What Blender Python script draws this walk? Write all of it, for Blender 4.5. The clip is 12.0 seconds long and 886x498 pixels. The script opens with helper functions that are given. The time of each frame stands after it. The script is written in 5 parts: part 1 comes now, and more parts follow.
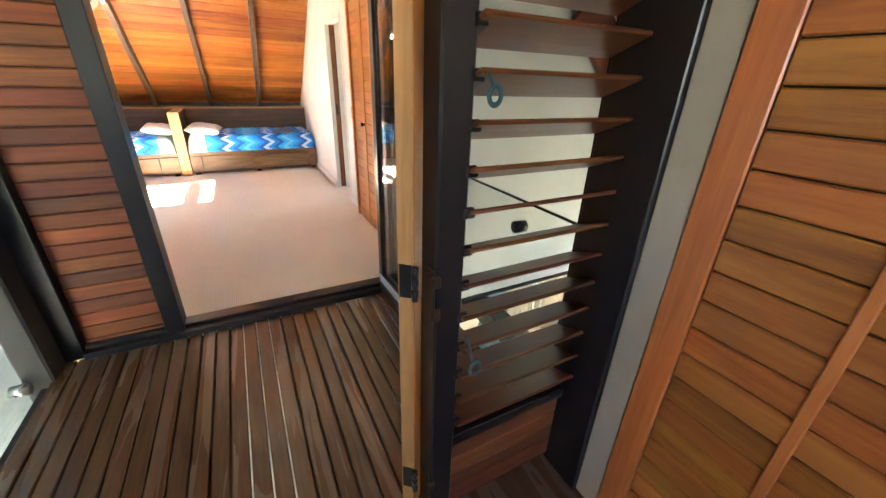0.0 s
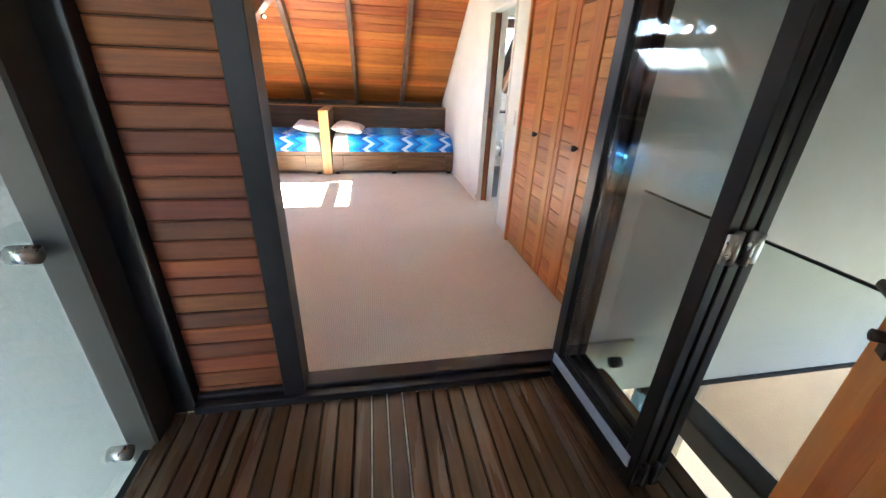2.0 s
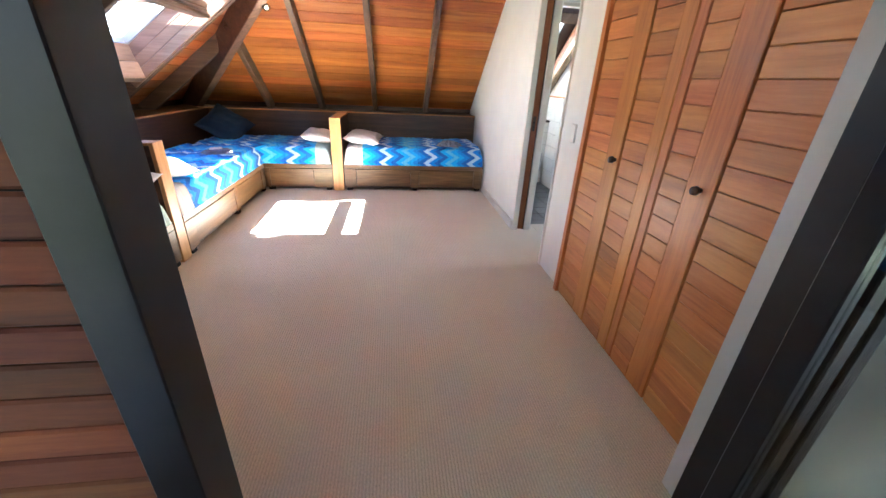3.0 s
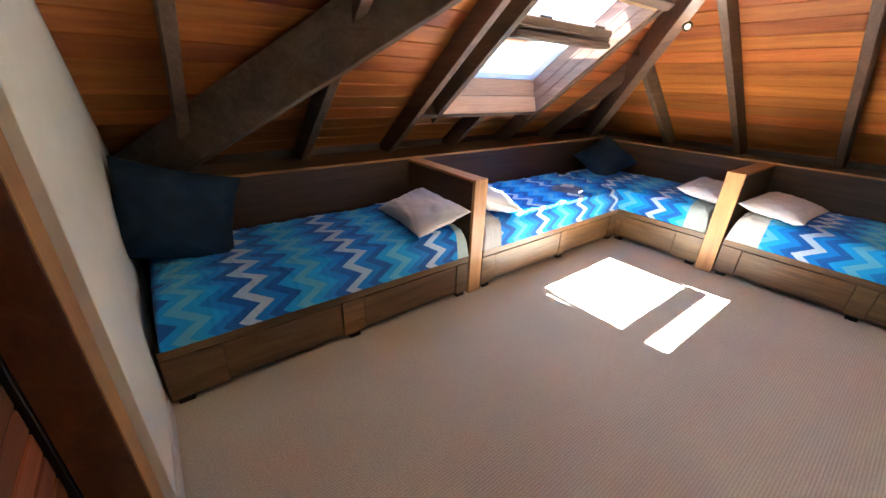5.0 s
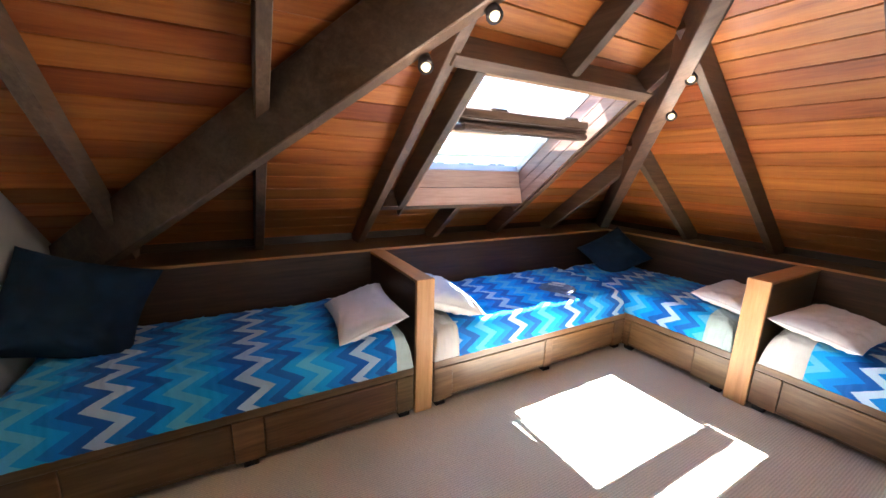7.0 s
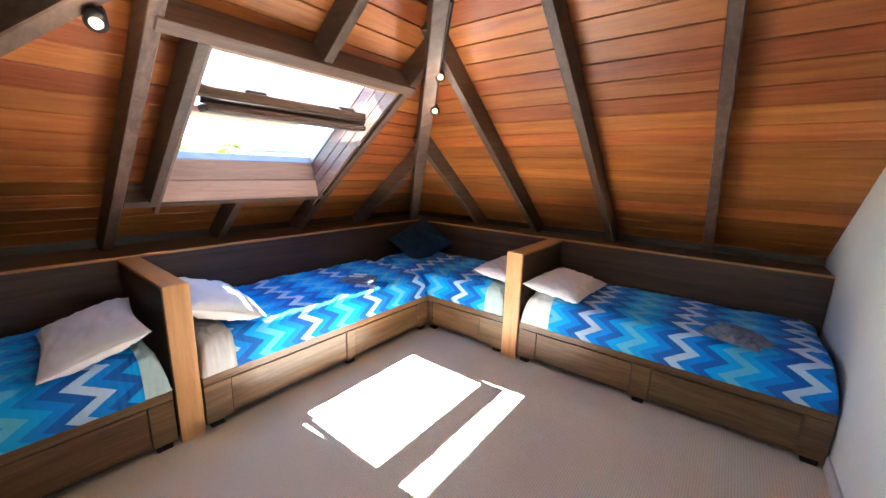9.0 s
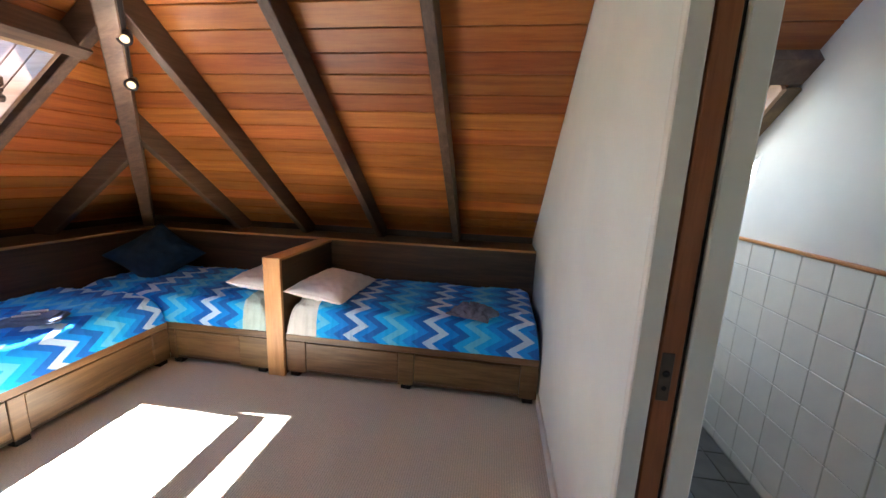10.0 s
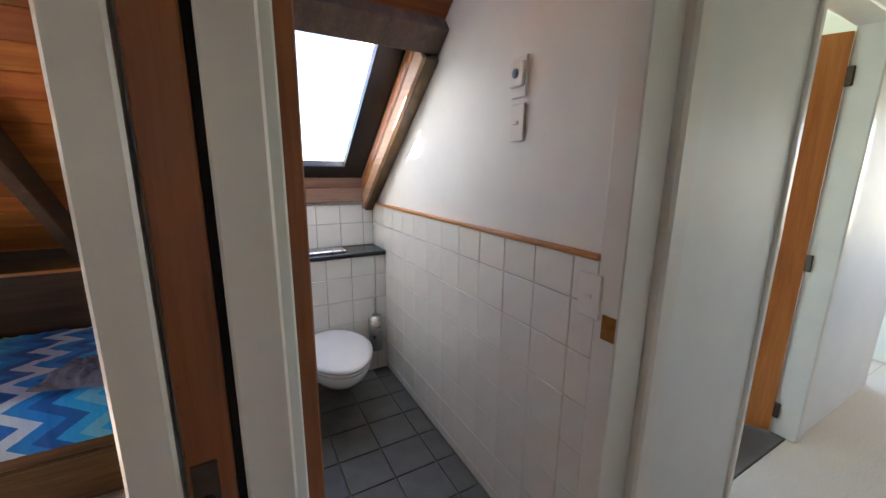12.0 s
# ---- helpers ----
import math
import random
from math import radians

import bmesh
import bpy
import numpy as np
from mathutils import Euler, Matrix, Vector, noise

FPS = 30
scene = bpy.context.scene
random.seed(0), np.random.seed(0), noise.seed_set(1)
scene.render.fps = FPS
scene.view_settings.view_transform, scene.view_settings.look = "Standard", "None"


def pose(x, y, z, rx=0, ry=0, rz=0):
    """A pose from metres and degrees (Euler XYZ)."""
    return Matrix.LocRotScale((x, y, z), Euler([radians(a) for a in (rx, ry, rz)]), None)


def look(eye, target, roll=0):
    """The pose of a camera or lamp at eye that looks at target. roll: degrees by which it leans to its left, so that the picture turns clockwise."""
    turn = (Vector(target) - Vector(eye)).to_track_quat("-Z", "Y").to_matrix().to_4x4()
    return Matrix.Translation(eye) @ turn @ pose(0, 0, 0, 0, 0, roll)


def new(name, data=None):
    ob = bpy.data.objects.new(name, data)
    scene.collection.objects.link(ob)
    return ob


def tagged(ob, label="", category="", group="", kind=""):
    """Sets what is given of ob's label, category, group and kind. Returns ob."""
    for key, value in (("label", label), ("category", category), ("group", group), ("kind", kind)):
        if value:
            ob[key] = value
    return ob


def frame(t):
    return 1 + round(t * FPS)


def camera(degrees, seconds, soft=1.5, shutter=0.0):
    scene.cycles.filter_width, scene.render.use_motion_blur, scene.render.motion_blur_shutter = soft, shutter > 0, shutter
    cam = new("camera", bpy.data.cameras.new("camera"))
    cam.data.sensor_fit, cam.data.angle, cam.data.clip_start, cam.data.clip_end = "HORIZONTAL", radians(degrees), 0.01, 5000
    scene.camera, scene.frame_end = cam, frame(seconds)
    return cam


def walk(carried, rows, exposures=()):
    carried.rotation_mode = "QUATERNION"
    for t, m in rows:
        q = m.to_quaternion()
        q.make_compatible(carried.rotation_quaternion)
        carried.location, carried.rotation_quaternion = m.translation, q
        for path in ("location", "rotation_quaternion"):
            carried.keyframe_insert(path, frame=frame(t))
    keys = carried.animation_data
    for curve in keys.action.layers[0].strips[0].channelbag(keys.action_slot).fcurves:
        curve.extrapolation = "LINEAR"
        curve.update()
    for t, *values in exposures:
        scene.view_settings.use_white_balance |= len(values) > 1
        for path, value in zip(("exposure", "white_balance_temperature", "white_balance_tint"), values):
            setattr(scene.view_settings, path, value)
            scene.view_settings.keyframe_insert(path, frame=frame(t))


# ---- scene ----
cam = camera(100.2, 12.0)
PATH = [
    (0, (-0.123, 0.01, 1.451), (0.743, 1.61, 0.621), 2.0),
    (0.5, (-0.214, 0.195, 1.422), (0.434, 1.896, 0.593), 2.2),
    (1, (-0.262, 0.406, 1.4), (0.245, 2.153, 0.569), 2.4),
    (1.5, (-0.269, 0.697, 1.409), (0.137, 2.469, 0.574), 2.3),
    (2, (-0.262, 0.987, 1.395), (0.091, 2.767, 0.554), 2.4),
    (2.5, (-0.268, 1.437, 1.39), (0.074, 3.221, 0.555), 2.7),
    (2.7, (-0.246, 1.615, 1.369), (0.088, 3.405, 0.544), 2.7),
    (4.3, (-0.046, 2.62, 1.451), (-0.885, 4.221, 0.596), 1.9),
    (4.5, (0.007, 2.749, 1.453), (-1.046, 4.232, 0.621), 2.0),
    (5, (0.023, 2.928, 1.531), (-1.411, 4.048, 0.702), 2.0),
    (5.5, (0.013, 3.139, 1.557), (-1.574, 4.078, 0.785), 2.1),
    (6, (0.017, 3.342, 1.594), (-1.673, 4.277, 1.076), 1.9),
    (6.5, (0.051, 3.57, 1.59), (-1.656, 4.512, 1.146), 1.9),
    (8.3, (0.235, 3.947, 1.556), (-1.28, 5.183, 1.138), 1.8),
    (8.5, (0.275, 4.001, 1.557), (-1.177, 5.31, 1.134), 1.9),
    (9, (0.378, 4.1, 1.53), (-0.817, 5.65, 1.116), 1.7),
    (9.5, (0.497, 4.232, 1.527), (-0.266, 6.036, 1.122), 1.6),
    (10, (0.624, 4.378, 1.522), (0.355, 6.322, 1.137), 2.3),
    (10.3, (0.619, 4.386, 1.536), (0.638, 6.346, 1.134), 1.6),
    (10.5, (0.608, 4.445, 1.527), (0.806, 6.39, 1.107), 2.0),
    (11, (0.749, 4.615, 1.488), (1.25, 6.509, 1.087), 2.5),
    (11.5, (0.919, 4.733, 1.483), (1.614, 6.563, 1.076), 1.4),
    (12, (1.138, 4.808, 1.477), (2.088, 6.52, 1.066), 0.6),
]
EXPOSURES = [(0.0, 6.2, 6500, 14), (0.5, 6.0, 6250, 14), (1.0, 5.95, 6050, 15), (1.5, 5.85, 5850, 14), (2.0, 5.75, 5650, 13), (2.7, 5.6, 5550, 12), (4.3, 4.88, 5550, 11), (5.0, 4.97, 5700, 11), (6.0, 4.82, 5600, 11), (6.5, 4.78, 5550, 11), (8.5, 4.9, 5400, 10),
             (9.5, 4.55, 5450, 10), (10.0, 4.35, 5600, 10), (10.5, 4.75, 5700, 12), (11.2, 4.75, 5900, 15), (12.0, 4.25, 6050, 19)]
walk(cam, [(t, look(eye, target, roll)) for t, eye, target, roll in PATH], EXPOSURES)

# ---- world, sun, exposure ----
SUN_TO = Vector((0.60, 0.134, -1.0)).normalized()
world = bpy.data.worlds.new("sky_world")
scene.world = world
world.use_nodes = True
wn = world.node_tree.nodes
sky = wn.new("ShaderNodeTexSky")
sky.sky_type, sky.sun_disc = "NISHITA", False
sky.dust_density = 0.15
sky.sun_elevation, sky.sun_rotation = radians(58.4), radians(257.4)
wn["Background"].inputs["Strength"].default_value = 0.055
world.node_tree.links.new(sky.outputs["Color"], wn["Background"].inputs["Color"])
sun = new("sun", bpy.data.lights.new("sun", "SUN"))
sun.data.energy, sun.data.angle, sun.data.color = 5.0, radians(0.5), (1.0, 0.95, 0.87)
sun.matrix_world = look((-6, 4, 10), Vector((-6, 4, 10)) + SUN_TO)


def daylight_fill(name, at, to, w, h, power, color=(0.93, 0.97, 1.0)):
    """An area lamp that adds daylight at one opening, seen or unseen."""
    d = bpy.data.lights.new(name, "AREA")
    d.shape, d.size, d.size_y, d.energy, d.color = "RECTANGLE", w, h, power, color
    ob = new(name, d)
    ob.matrix_world = look(at, to)
    return ob


def lamp_glow(at, power):
    """The warm light that one of the ceiling spotlights gives."""
    d = bpy.data.lights.new("spotlight_glow", "POINT")
    d.energy, d.color, d.shadow_soft_size = power, (1.0, 0.80, 0.58), 0.03
    new("spotlight_glow", d).location = at


LAMPS = [(-1.385, 4.455, 1.975), (-1.18, 4.64, 2.14), (-1.43, 6.30, 1.95), (-1.235, 6.11, 2.12)]
for x, y, z in LAMPS:
    lamp_glow((x + 0.07, y - 0.02, z - 0.09), 0.13)
daylight_fill("toilet_skylight_daylight", (1.64, 7.08, 1.78), (1.64, 6.2, 0.6), 0.6, 0.8, 0.20)
# Added warm fill for the hall, at an unseen opening in its end wall.
daylight_fill("hall_fill", (5.55, 4.9, 1.4), (3.0, 4.9, 1.0), 0.9, 0.9, 0.42, (1.0, 0.76, 0.62))
# Added lamp that brightens the void from an unseen east opening.
daylight_fill("void_fill", (4.16, 1.1, -0.45), (2.0, 2.4, 0.0), 1.1, 1.6, 0.26)
# Added warm fill from behind the starting point; no such window is known.
daylight_fill("start_room_fill", (-0.55, -1.95, 1.7), (0.5, 0.4, 1.3), 0.9, 0.8, 0.045, (1.0, 0.74, 0.46))


# ---- materials ----
def nodes_of(name, rough=0.6, metal=0.0):
    m = bpy.data.materials.new(name)
    m.use_nodes = True
    nt = m.node_tree
    p = nt.nodes["Principled BSDF"]
    p.inputs["Roughness"].default_value, p.inputs["Metallic"].default_value = rough, metal
    return m, nt, p


def node(nt, kind, **values):
    n = nt.nodes.new(kind)
    for key, v in values.items():
        if key == "op":
            n.operation = v
        elif key == "blend":
            n.data_type, n.blend_type = "RGBA", v
        else:
            n.inputs[key.replace("_", " ")].default_value = v
    return n


def coords(nt, scale=(1, 1, 1)):
    t = nt.nodes.new("ShaderNodeTexCoord")
    m = nt.nodes.new("ShaderNodeMapping")
    m.inputs["Scale"].default_value = scale
    nt.links.new(t.outputs["Object"], m.inputs["Vector"])
    return m.outputs["Vector"]


def ramp(nt, fac, stops, hard=False):
    r = nt.nodes.new("ShaderNodeValToRGB")
    el = r.color_ramp.elements
    while len(el) < len(stops):
        el.new(0.5)
    for e, (pos, c) in zip(el, stops):
        e.position, e.color = pos, (*c, 1)
    if hard:
        r.color_ramp.interpolation = "CONSTANT"
    nt.links.new(fac, r.inputs["Fac"])
    return r.outputs["Color"]


def mixed(nt, blend, fac, a, b):
    n = nt.nodes.new("ShaderNodeMix")
    n.data_type, n.blend_type = "RGBA", blend
    for sock, v in ((n.inputs[0], fac), (n.inputs[6], a), (n.inputs[7], b)):
        if isinstance(v, (int, float)):
            sock.default_value = v
        elif isinstance(v, tuple):
            sock.default_value = (*v, 1)
        else:
            nt.links.new(v, sock)
    return n.outputs[2]


def bump(nt, p, height, strength, distance=0.01):
    b = node(nt, "ShaderNodeBump", Strength=strength, Distance=distance)
    nt.links.new(height, b.inputs["Height"])
    nt.links.new(b.outputs["Normal"], p.inputs["Normal"])


def noise_tex(nt, vec, scale, detail=5.0, rough=0.6, distort=0.0):
    n = node(nt, "ShaderNodeTexNoise", Scale=scale, Detail=detail, Roughness=rough, Distortion=distort)
    nt.links.new(vec, n.inputs["Vector"])
    return n.outputs["Fac"]


def wood(name, dark, mid, light, along="y", rough=0.45, vary=0.0, island=False, grain=26, relief=0.15):
    """Timber with grain along one axis; vary: how much one board differs from the next."""
    m, nt, p = nodes_of(name, rough)
    sc = [1.0, 1.0, 1.0]
    sc["xyz".index(along)] = 0.07
    vec = coords(nt, sc)
    src = None
    if vary:
        src = nt.nodes.new("ShaderNodeNewGeometry").outputs["Random Per Island"] if island else nt.nodes.new("ShaderNodeObjectInfo").outputs["Random"]
        shift = node(nt, "ShaderNodeVectorMath", op="MULTIPLY_ADD")
        comb = nt.nodes.new("ShaderNodeCombineXYZ")
        for k in range(3):
            nt.links.new(src, comb.inputs[k])
        nt.links.new(comb.outputs[0], shift.inputs[0])
        shift.inputs[1].default_value = (37.0, 53.0, 71.0)
        nt.links.new(vec, shift.inputs[2])
        vec = shift.outputs[0]
    broad = noise_tex(nt, vec, grain * 0.28, 3, 0.55, 1.6)
    fine = noise_tex(nt, vec, grain * 2.2, 6, 0.7, 0.4)
    g = node(nt, "ShaderNodeMath", op="MULTIPLY_ADD")
    nt.links.new(fine, g.inputs[0])
    g.inputs[1].default_value = 0.45
    h = node(nt, "ShaderNodeMath", op="MULTIPLY")
    nt.links.new(broad, h.inputs[0])
    h.inputs[1].default_value = 0.62
    nt.links.new(h.outputs[0], g.inputs[2])
    col = ramp(nt, g.outputs[0], [(0.34, dark), (0.52, mid), (0.70, light)])
    if vary:
        hsv = nt.nodes.new("ShaderNodeHueSaturation")
        mr = node(nt, "ShaderNodeMapRange", To_Min=1 - vary, To_Max=1 + vary * 0.8)
        nt.links.new(src, mr.inputs["Value"])
        nt.links.new(mr.outputs[0], hsv.inputs["Value"])
        fr = node(nt, "ShaderNodeMath", op="MULTIPLY")
        fr.inputs[1].default_value = 7.31
        nt.links.new(src, fr.inputs[0])
        fr2 = node(nt, "ShaderNodeMath", op="FRACT")
        nt.links.new(fr.outputs[0], fr2.inputs[0])
        mh = node(nt, "ShaderNodeMapRange", To_Min=0.492, To_Max=0.510)
        nt.links.new(fr2.outputs[0], mh.inputs["Value"])
        nt.links.new(mh.outputs[0], hsv.inputs["Hue"])
        nt.links.new(col, hsv.inputs["Color"])
        col = hsv.outputs["Color"]
    nt.links.new(col, p.inputs["Base Color"])
    rr = node(nt, "ShaderNodeMapRange", To_Min=rough - 0.1, To_Max=rough + 0.15)
    nt.links.new(broad, rr.inputs["Value"])
    nt.links.new(rr.outputs[0], p.inputs["Roughness"])
    bump(nt, p, fine, relief, 0.004)
    return m


def plain(name, color, rough=0.5, metal=0.0, mottle=0.12, scale=6.0, relief=0.0, fine=180.0):
    """Paint, metal, plastic or cloth with faint stains and a fine grain."""
    m, nt, p = nodes_of(name, rough, metal)
    vec = coords(nt)
    a = noise_tex(nt, vec, scale, 4, 0.6)
    lo = tuple(c * (1 - mottle) for c in color)
    hi = tuple(min(1, c * (1 + mottle * 0.6)) for c in color)
    nt.links.new(ramp(nt, a, [(0.3, lo), (0.7, hi)]), p.inputs["Base Color"])
    rr = node(nt, "ShaderNodeMapRange", To_Min=max(0.02, rough - 0.08), To_Max=min(1, rough + 0.1))
    nt.links.new(a, rr.inputs["Value"])
    nt.links.new(rr.outputs[0], p.inputs["Roughness"])
    if relief:
        bump(nt, p, noise_tex(nt, vec, fine, 3, 0.6), relief, 0.003)
    return m


def glass(name, tint=(0.97, 0.98, 0.98)):
    """Thin clear glass: light goes straight through, gloss grows at grazing angles."""
    m = bpy.data.materials.new(name)
    m.use_nodes = True
    nt = m.node_tree
    nt.nodes.remove(nt.nodes["Principled BSDF"])
    clear = nt.nodes.new("ShaderNodeBsdfTransparent")
    clear.inputs["Color"].default_value = (*tint, 1)
    gloss = nt.nodes.new("ShaderNodeBsdfGlossy")
    gloss.inputs["Roughness"].default_value = 0.01
    facing = nt.nodes.new("ShaderNodeLayerWeight")
    facing.inputs["Blend"].default_value = 0.5
    power = node(nt, "ShaderNodeMath", op="POWER")
    power.inputs[1].default_value = 4.5
    nt.links.new(facing.outputs["Facing"], power.inputs[0])
    fres = node(nt, "ShaderNodeMath", op="MULTIPLY_ADD")
    nt.links.new(power.outputs[0], fres.inputs[0])
    fres.inputs[1].default_value, fres.inputs[2].default_value = 0.92, 0.045
    mix = nt.nodes.new("ShaderNodeMixShader")
    nt.links.new(fres.outputs[0], mix.inputs[0])
    nt.links.new(clear.outputs[0], mix.inputs[1])
    nt.links.new(gloss.outputs[0], mix.inputs[2])
    nt.links.new(mix.outputs[0], nt.nodes["Material Output"].inputs["Surface"])
    return m


def carpet_mat():
    m, nt, p = nodes_of("ribbed_carpet", 0.95)
    vec = coords(nt)
    w = node(nt, "ShaderNodeTexWave", Scale=24.0, Distortion=1.6, Detail=2.0, Detail_Scale=3.0)
    w.wave_type, w.bands_direction, w.wave_profile = "BANDS", "X", "SIN"
    nt.links.new(vec, w.inputs["Vector"])
    loops = coords(nt, (1, 0.4, 1))
    f = noise_tex(nt, loops, 260, 2, 0.6)
    big = noise_tex(nt, vec, 1.7, 4, 0.6)
    rib = ramp(nt, w.outputs["Fac"], [(0.1, (0.67, 0.59, 0.45)), (0.75, (0.79, 0.70, 0.555))])
    col = mixed(nt, "MULTIPLY", 0.6, rib, ramp(nt, f, [(0.32, (0.55, 0.53, 0.51)), (0.66, (1, 1, 1))]))
    col = mixed(nt, "MULTIPLY", 0.5, col, ramp(nt, big, [(0.3, (0.85, 0.83, 0.80)), (0.7, (1, 1, 1))]))
    nt.links.new(col, p.inputs["Base Color"])
    h = node(nt, "ShaderNodeMath", op="ADD")
    nt.links.new(w.outputs["Fac"], h.inputs[0])
    nt.links.new(f, h.inputs[1])
    bump(nt, p, h.outputs[0], 0.35, 0.004)
    p.inputs["Sheen Weight"].default_value = 0.15
    return m


def chevron_mat(name, along, drop):
    """Zigzag cotton: bands lie across the bed and step along its length."""
    m, nt, p = nodes_of(name, 0.8)
    vec = coords(nt)
    sep = nt.nodes.new("ShaderNodeSeparateXYZ")
    nt.links.new(vec, sep.inputs[0])
    a, c = ("X", "Y") if along == "x" else ("Y", "X")
    pp = node(nt, "ShaderNodeMath", op="PINGPONG")
    pp.inputs[1].default_value = 0.088
    wrap = node(nt, "ShaderNodeMath", op="MULTIPLY_ADD")
    wrap.inputs[1].default_value = drop
    nt.links.new(sep.outputs["Z"], wrap.inputs[0])
    nt.links.new(sep.outputs[c], wrap.inputs[2])
    nt.links.new(wrap.outputs[0], pp.inputs[0])
    k = node(nt, "ShaderNodeMath", op="MULTIPLY_ADD")
    k.inputs[1].default_value = 1.35
    nt.links.new(pp.outputs[0], k.inputs[0])
    nt.links.new(sep.outputs[a], k.inputs[2])
    d = node(nt, "ShaderNodeMath", op="DIVIDE")
    d.inputs[1].default_value = 0.58
    nt.links.new(k.outputs[0], d.inputs[0])
    fr = node(nt, "ShaderNodeMath", op="FRACT")
    nt.links.new(d.outputs[0], fr.inputs[0])
    navy, mid, sky_b = (0.003, 0.125, 0.55), (0.004, 0.25, 0.80), (0.014, 0.41, 0.92)
    aqua, white = (0.14, 0.55, 0.88), (0.53, 0.69, 0.90)
    seq = [aqua, sky_b, mid, navy, white, mid, navy, sky_b]
    col = ramp(nt, fr.outputs[0], [(i / 8, s) for i, s in enumerate(seq)], True)
    weave = noise_tex(nt, vec, 420, 2, 0.5)
    soft = noise_tex(nt, vec, 9, 4, 0.6)
    col = mixed(nt, "MULTIPLY", 0.35, col, ramp(nt, weave, [(0.3, (0.75, 0.75, 0.75)), (0.7, (1, 1, 1))]))
    nt.links.new(col, p.inputs["Base Color"])
    h = node(nt, "ShaderNodeMath", op="MULTIPLY_ADD")
    nt.links.new(weave, h.inputs[0])
    h.inputs[1].default_value = 0.06
    nt.links.new(soft, h.inputs[2])
    bump(nt, p, h.outputs[0], 0.35, 0.02)
    p.inputs["Sheen Weight"].default_value = 0.1
    return m


def lamp_mat(name, color, strength):
    m = bpy.data.materials.new(name)
    m.use_nodes = True
    nt = m.node_tree
    nt.nodes.remove(nt.nodes["Principled BSDF"])
    e = nt.nodes.new("ShaderNodeEmission")
    e.inputs["Color"].default_value, e.inputs["Strength"].default_value = (*color, 1), strength
    nt.links.new(e.outputs[0], nt.nodes["Material Output"].inputs["Surface"])
    return m


CED_D, CED_M, CED_L = (0.24, 0.056, 0.010), (0.40, 0.113, 0.020), (0.52, 0.178, 0.034)
cedar_y = wood("cedar_lining_along_y", CED_D, CED_M, CED_L, "y", 0.40, 0.30, True)
cedar_x = wood("cedar_lining_along_x", CED_D, CED_M, CED_L, "x", 0.40, 0.30, True)
cedar_board_x = wood("cedar_cladding", (0.082, 0.017, 0.004), (0.170, 0.040, 0.009), (0.250, 0.072, 0.017), "x", 0.68, 0.4)
cedar_board_y = wood("cedar_wall_boards", (0.19, 0.043, 0.008), (0.35, 0.105, 0.016), (0.46, 0.165, 0.029), "y", 0.4, 0.2)
cedar_door = wood("cedar_door", (0.34, 0.088, 0.018), (0.50, 0.155, 0.034), (0.60, 0.225, 0.058), "z", 0.34, 0.12)
cedar_slab = wood("cedar_slab", (0.30, 0.070, 0.012), (0.56, 0.170, 0.034), (0.70, 0.265, 0.062), "z", 0.34, 0.22, False, 12, 0.12)
cedar_dark = wood("dark_cedar", (0.15, 0.043, 0.012), (0.27, 0.088, 0.025), (0.36, 0.130, 0.040), "z", 0.42)
cedar_panel = wood("cedar_wardrobe_boards", (0.37, 0.115, 0.028), (0.54, 0.195, 0.050), (0.65, 0.27, 0.080), "y", 0.36, 0.14)
edge_gold = wood("golden_timber", (0.44, 0.20, 0.060), (0.58, 0.295, 0.105), (0.68, 0.37, 0.15), "z", 0.4)
edge_gold_x = wood("golden_timber_x", (0.36, 0.15, 0.046), (0.50, 0.24, 0.082), (0.60, 0.31, 0.12), "x", 0.4)
edge_gold_y = wood("golden_timber_y", (0.36, 0.15, 0.046), (0.50, 0.24, 0.082), (0.60, 0.31, 0.12), "y", 0.4)
stain_x = wood("dark_stained_timber_x", (0.033, 0.016, 0.008), (0.070, 0.036, 0.017), (0.120, 0.064, 0.030), "x", 0.42, 0.2)
stain_y = wood("dark_stained_timber_y", (0.033, 0.016, 0.008), (0.070, 0.036, 0.017), (0.120, 0.064, 0.030), "y", 0.42, 0.2)
drawer_x = wood("stained_drawer_x", (0.068, 0.034, 0.013), (0.145, 0.076, 0.029), (0.235, 0.132, 0.056), "x", 0.36, 0.2)
drawer_y = wood("stained_drawer_y", (0.068, 0.034, 0.013), (0.145, 0.076, 0.029), (0.235, 0.132, 0.056), "y", 0.36, 0.2)
rafter_x = wood("rafter_stain_x", (0.055, 0.031, 0.020), (0.108, 0.064, 0.041), (0.170, 0.107, 0.070), "x", 0.5, 0.25)
rafter_y = wood("rafter_stain_y", (0.055, 0.031, 0.020), (0.108, 0.064, 0.041), (0.170, 0.107, 0.070), "y", 0.5, 0.25)
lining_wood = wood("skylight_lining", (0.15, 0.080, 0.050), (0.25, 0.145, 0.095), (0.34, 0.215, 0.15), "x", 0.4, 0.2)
# Paler, warmer copy of the lining: the daylight on it is in the colour.
lit_lining_y = wood("skylight_lining_lit", (0.30, 0.170, 0.090), (0.44, 0.265, 0.150), (0.54, 0.350, 0.215), "y", 0.4, 0.2)
deck_wood = wood("deck_timber", (0.070, 0.034, 0.017), (0.115, 0.058, 0.030), (0.155, 0.084, 0.045), "y", 0.24, 0.09, False, 22, 0.08)
louvre_wood = wood("louvre_cedar", (0.075, 0.017, 0.006), (0.125, 0.032, 0.011), (0.180, 0.054, 0.019), "x", 0.33, 0.2)
white_paint = plain("white_wall_paint", (0.80, 0.80, 0.74), 0.55, 0, 0.05, 3.0, 0.12, 90)
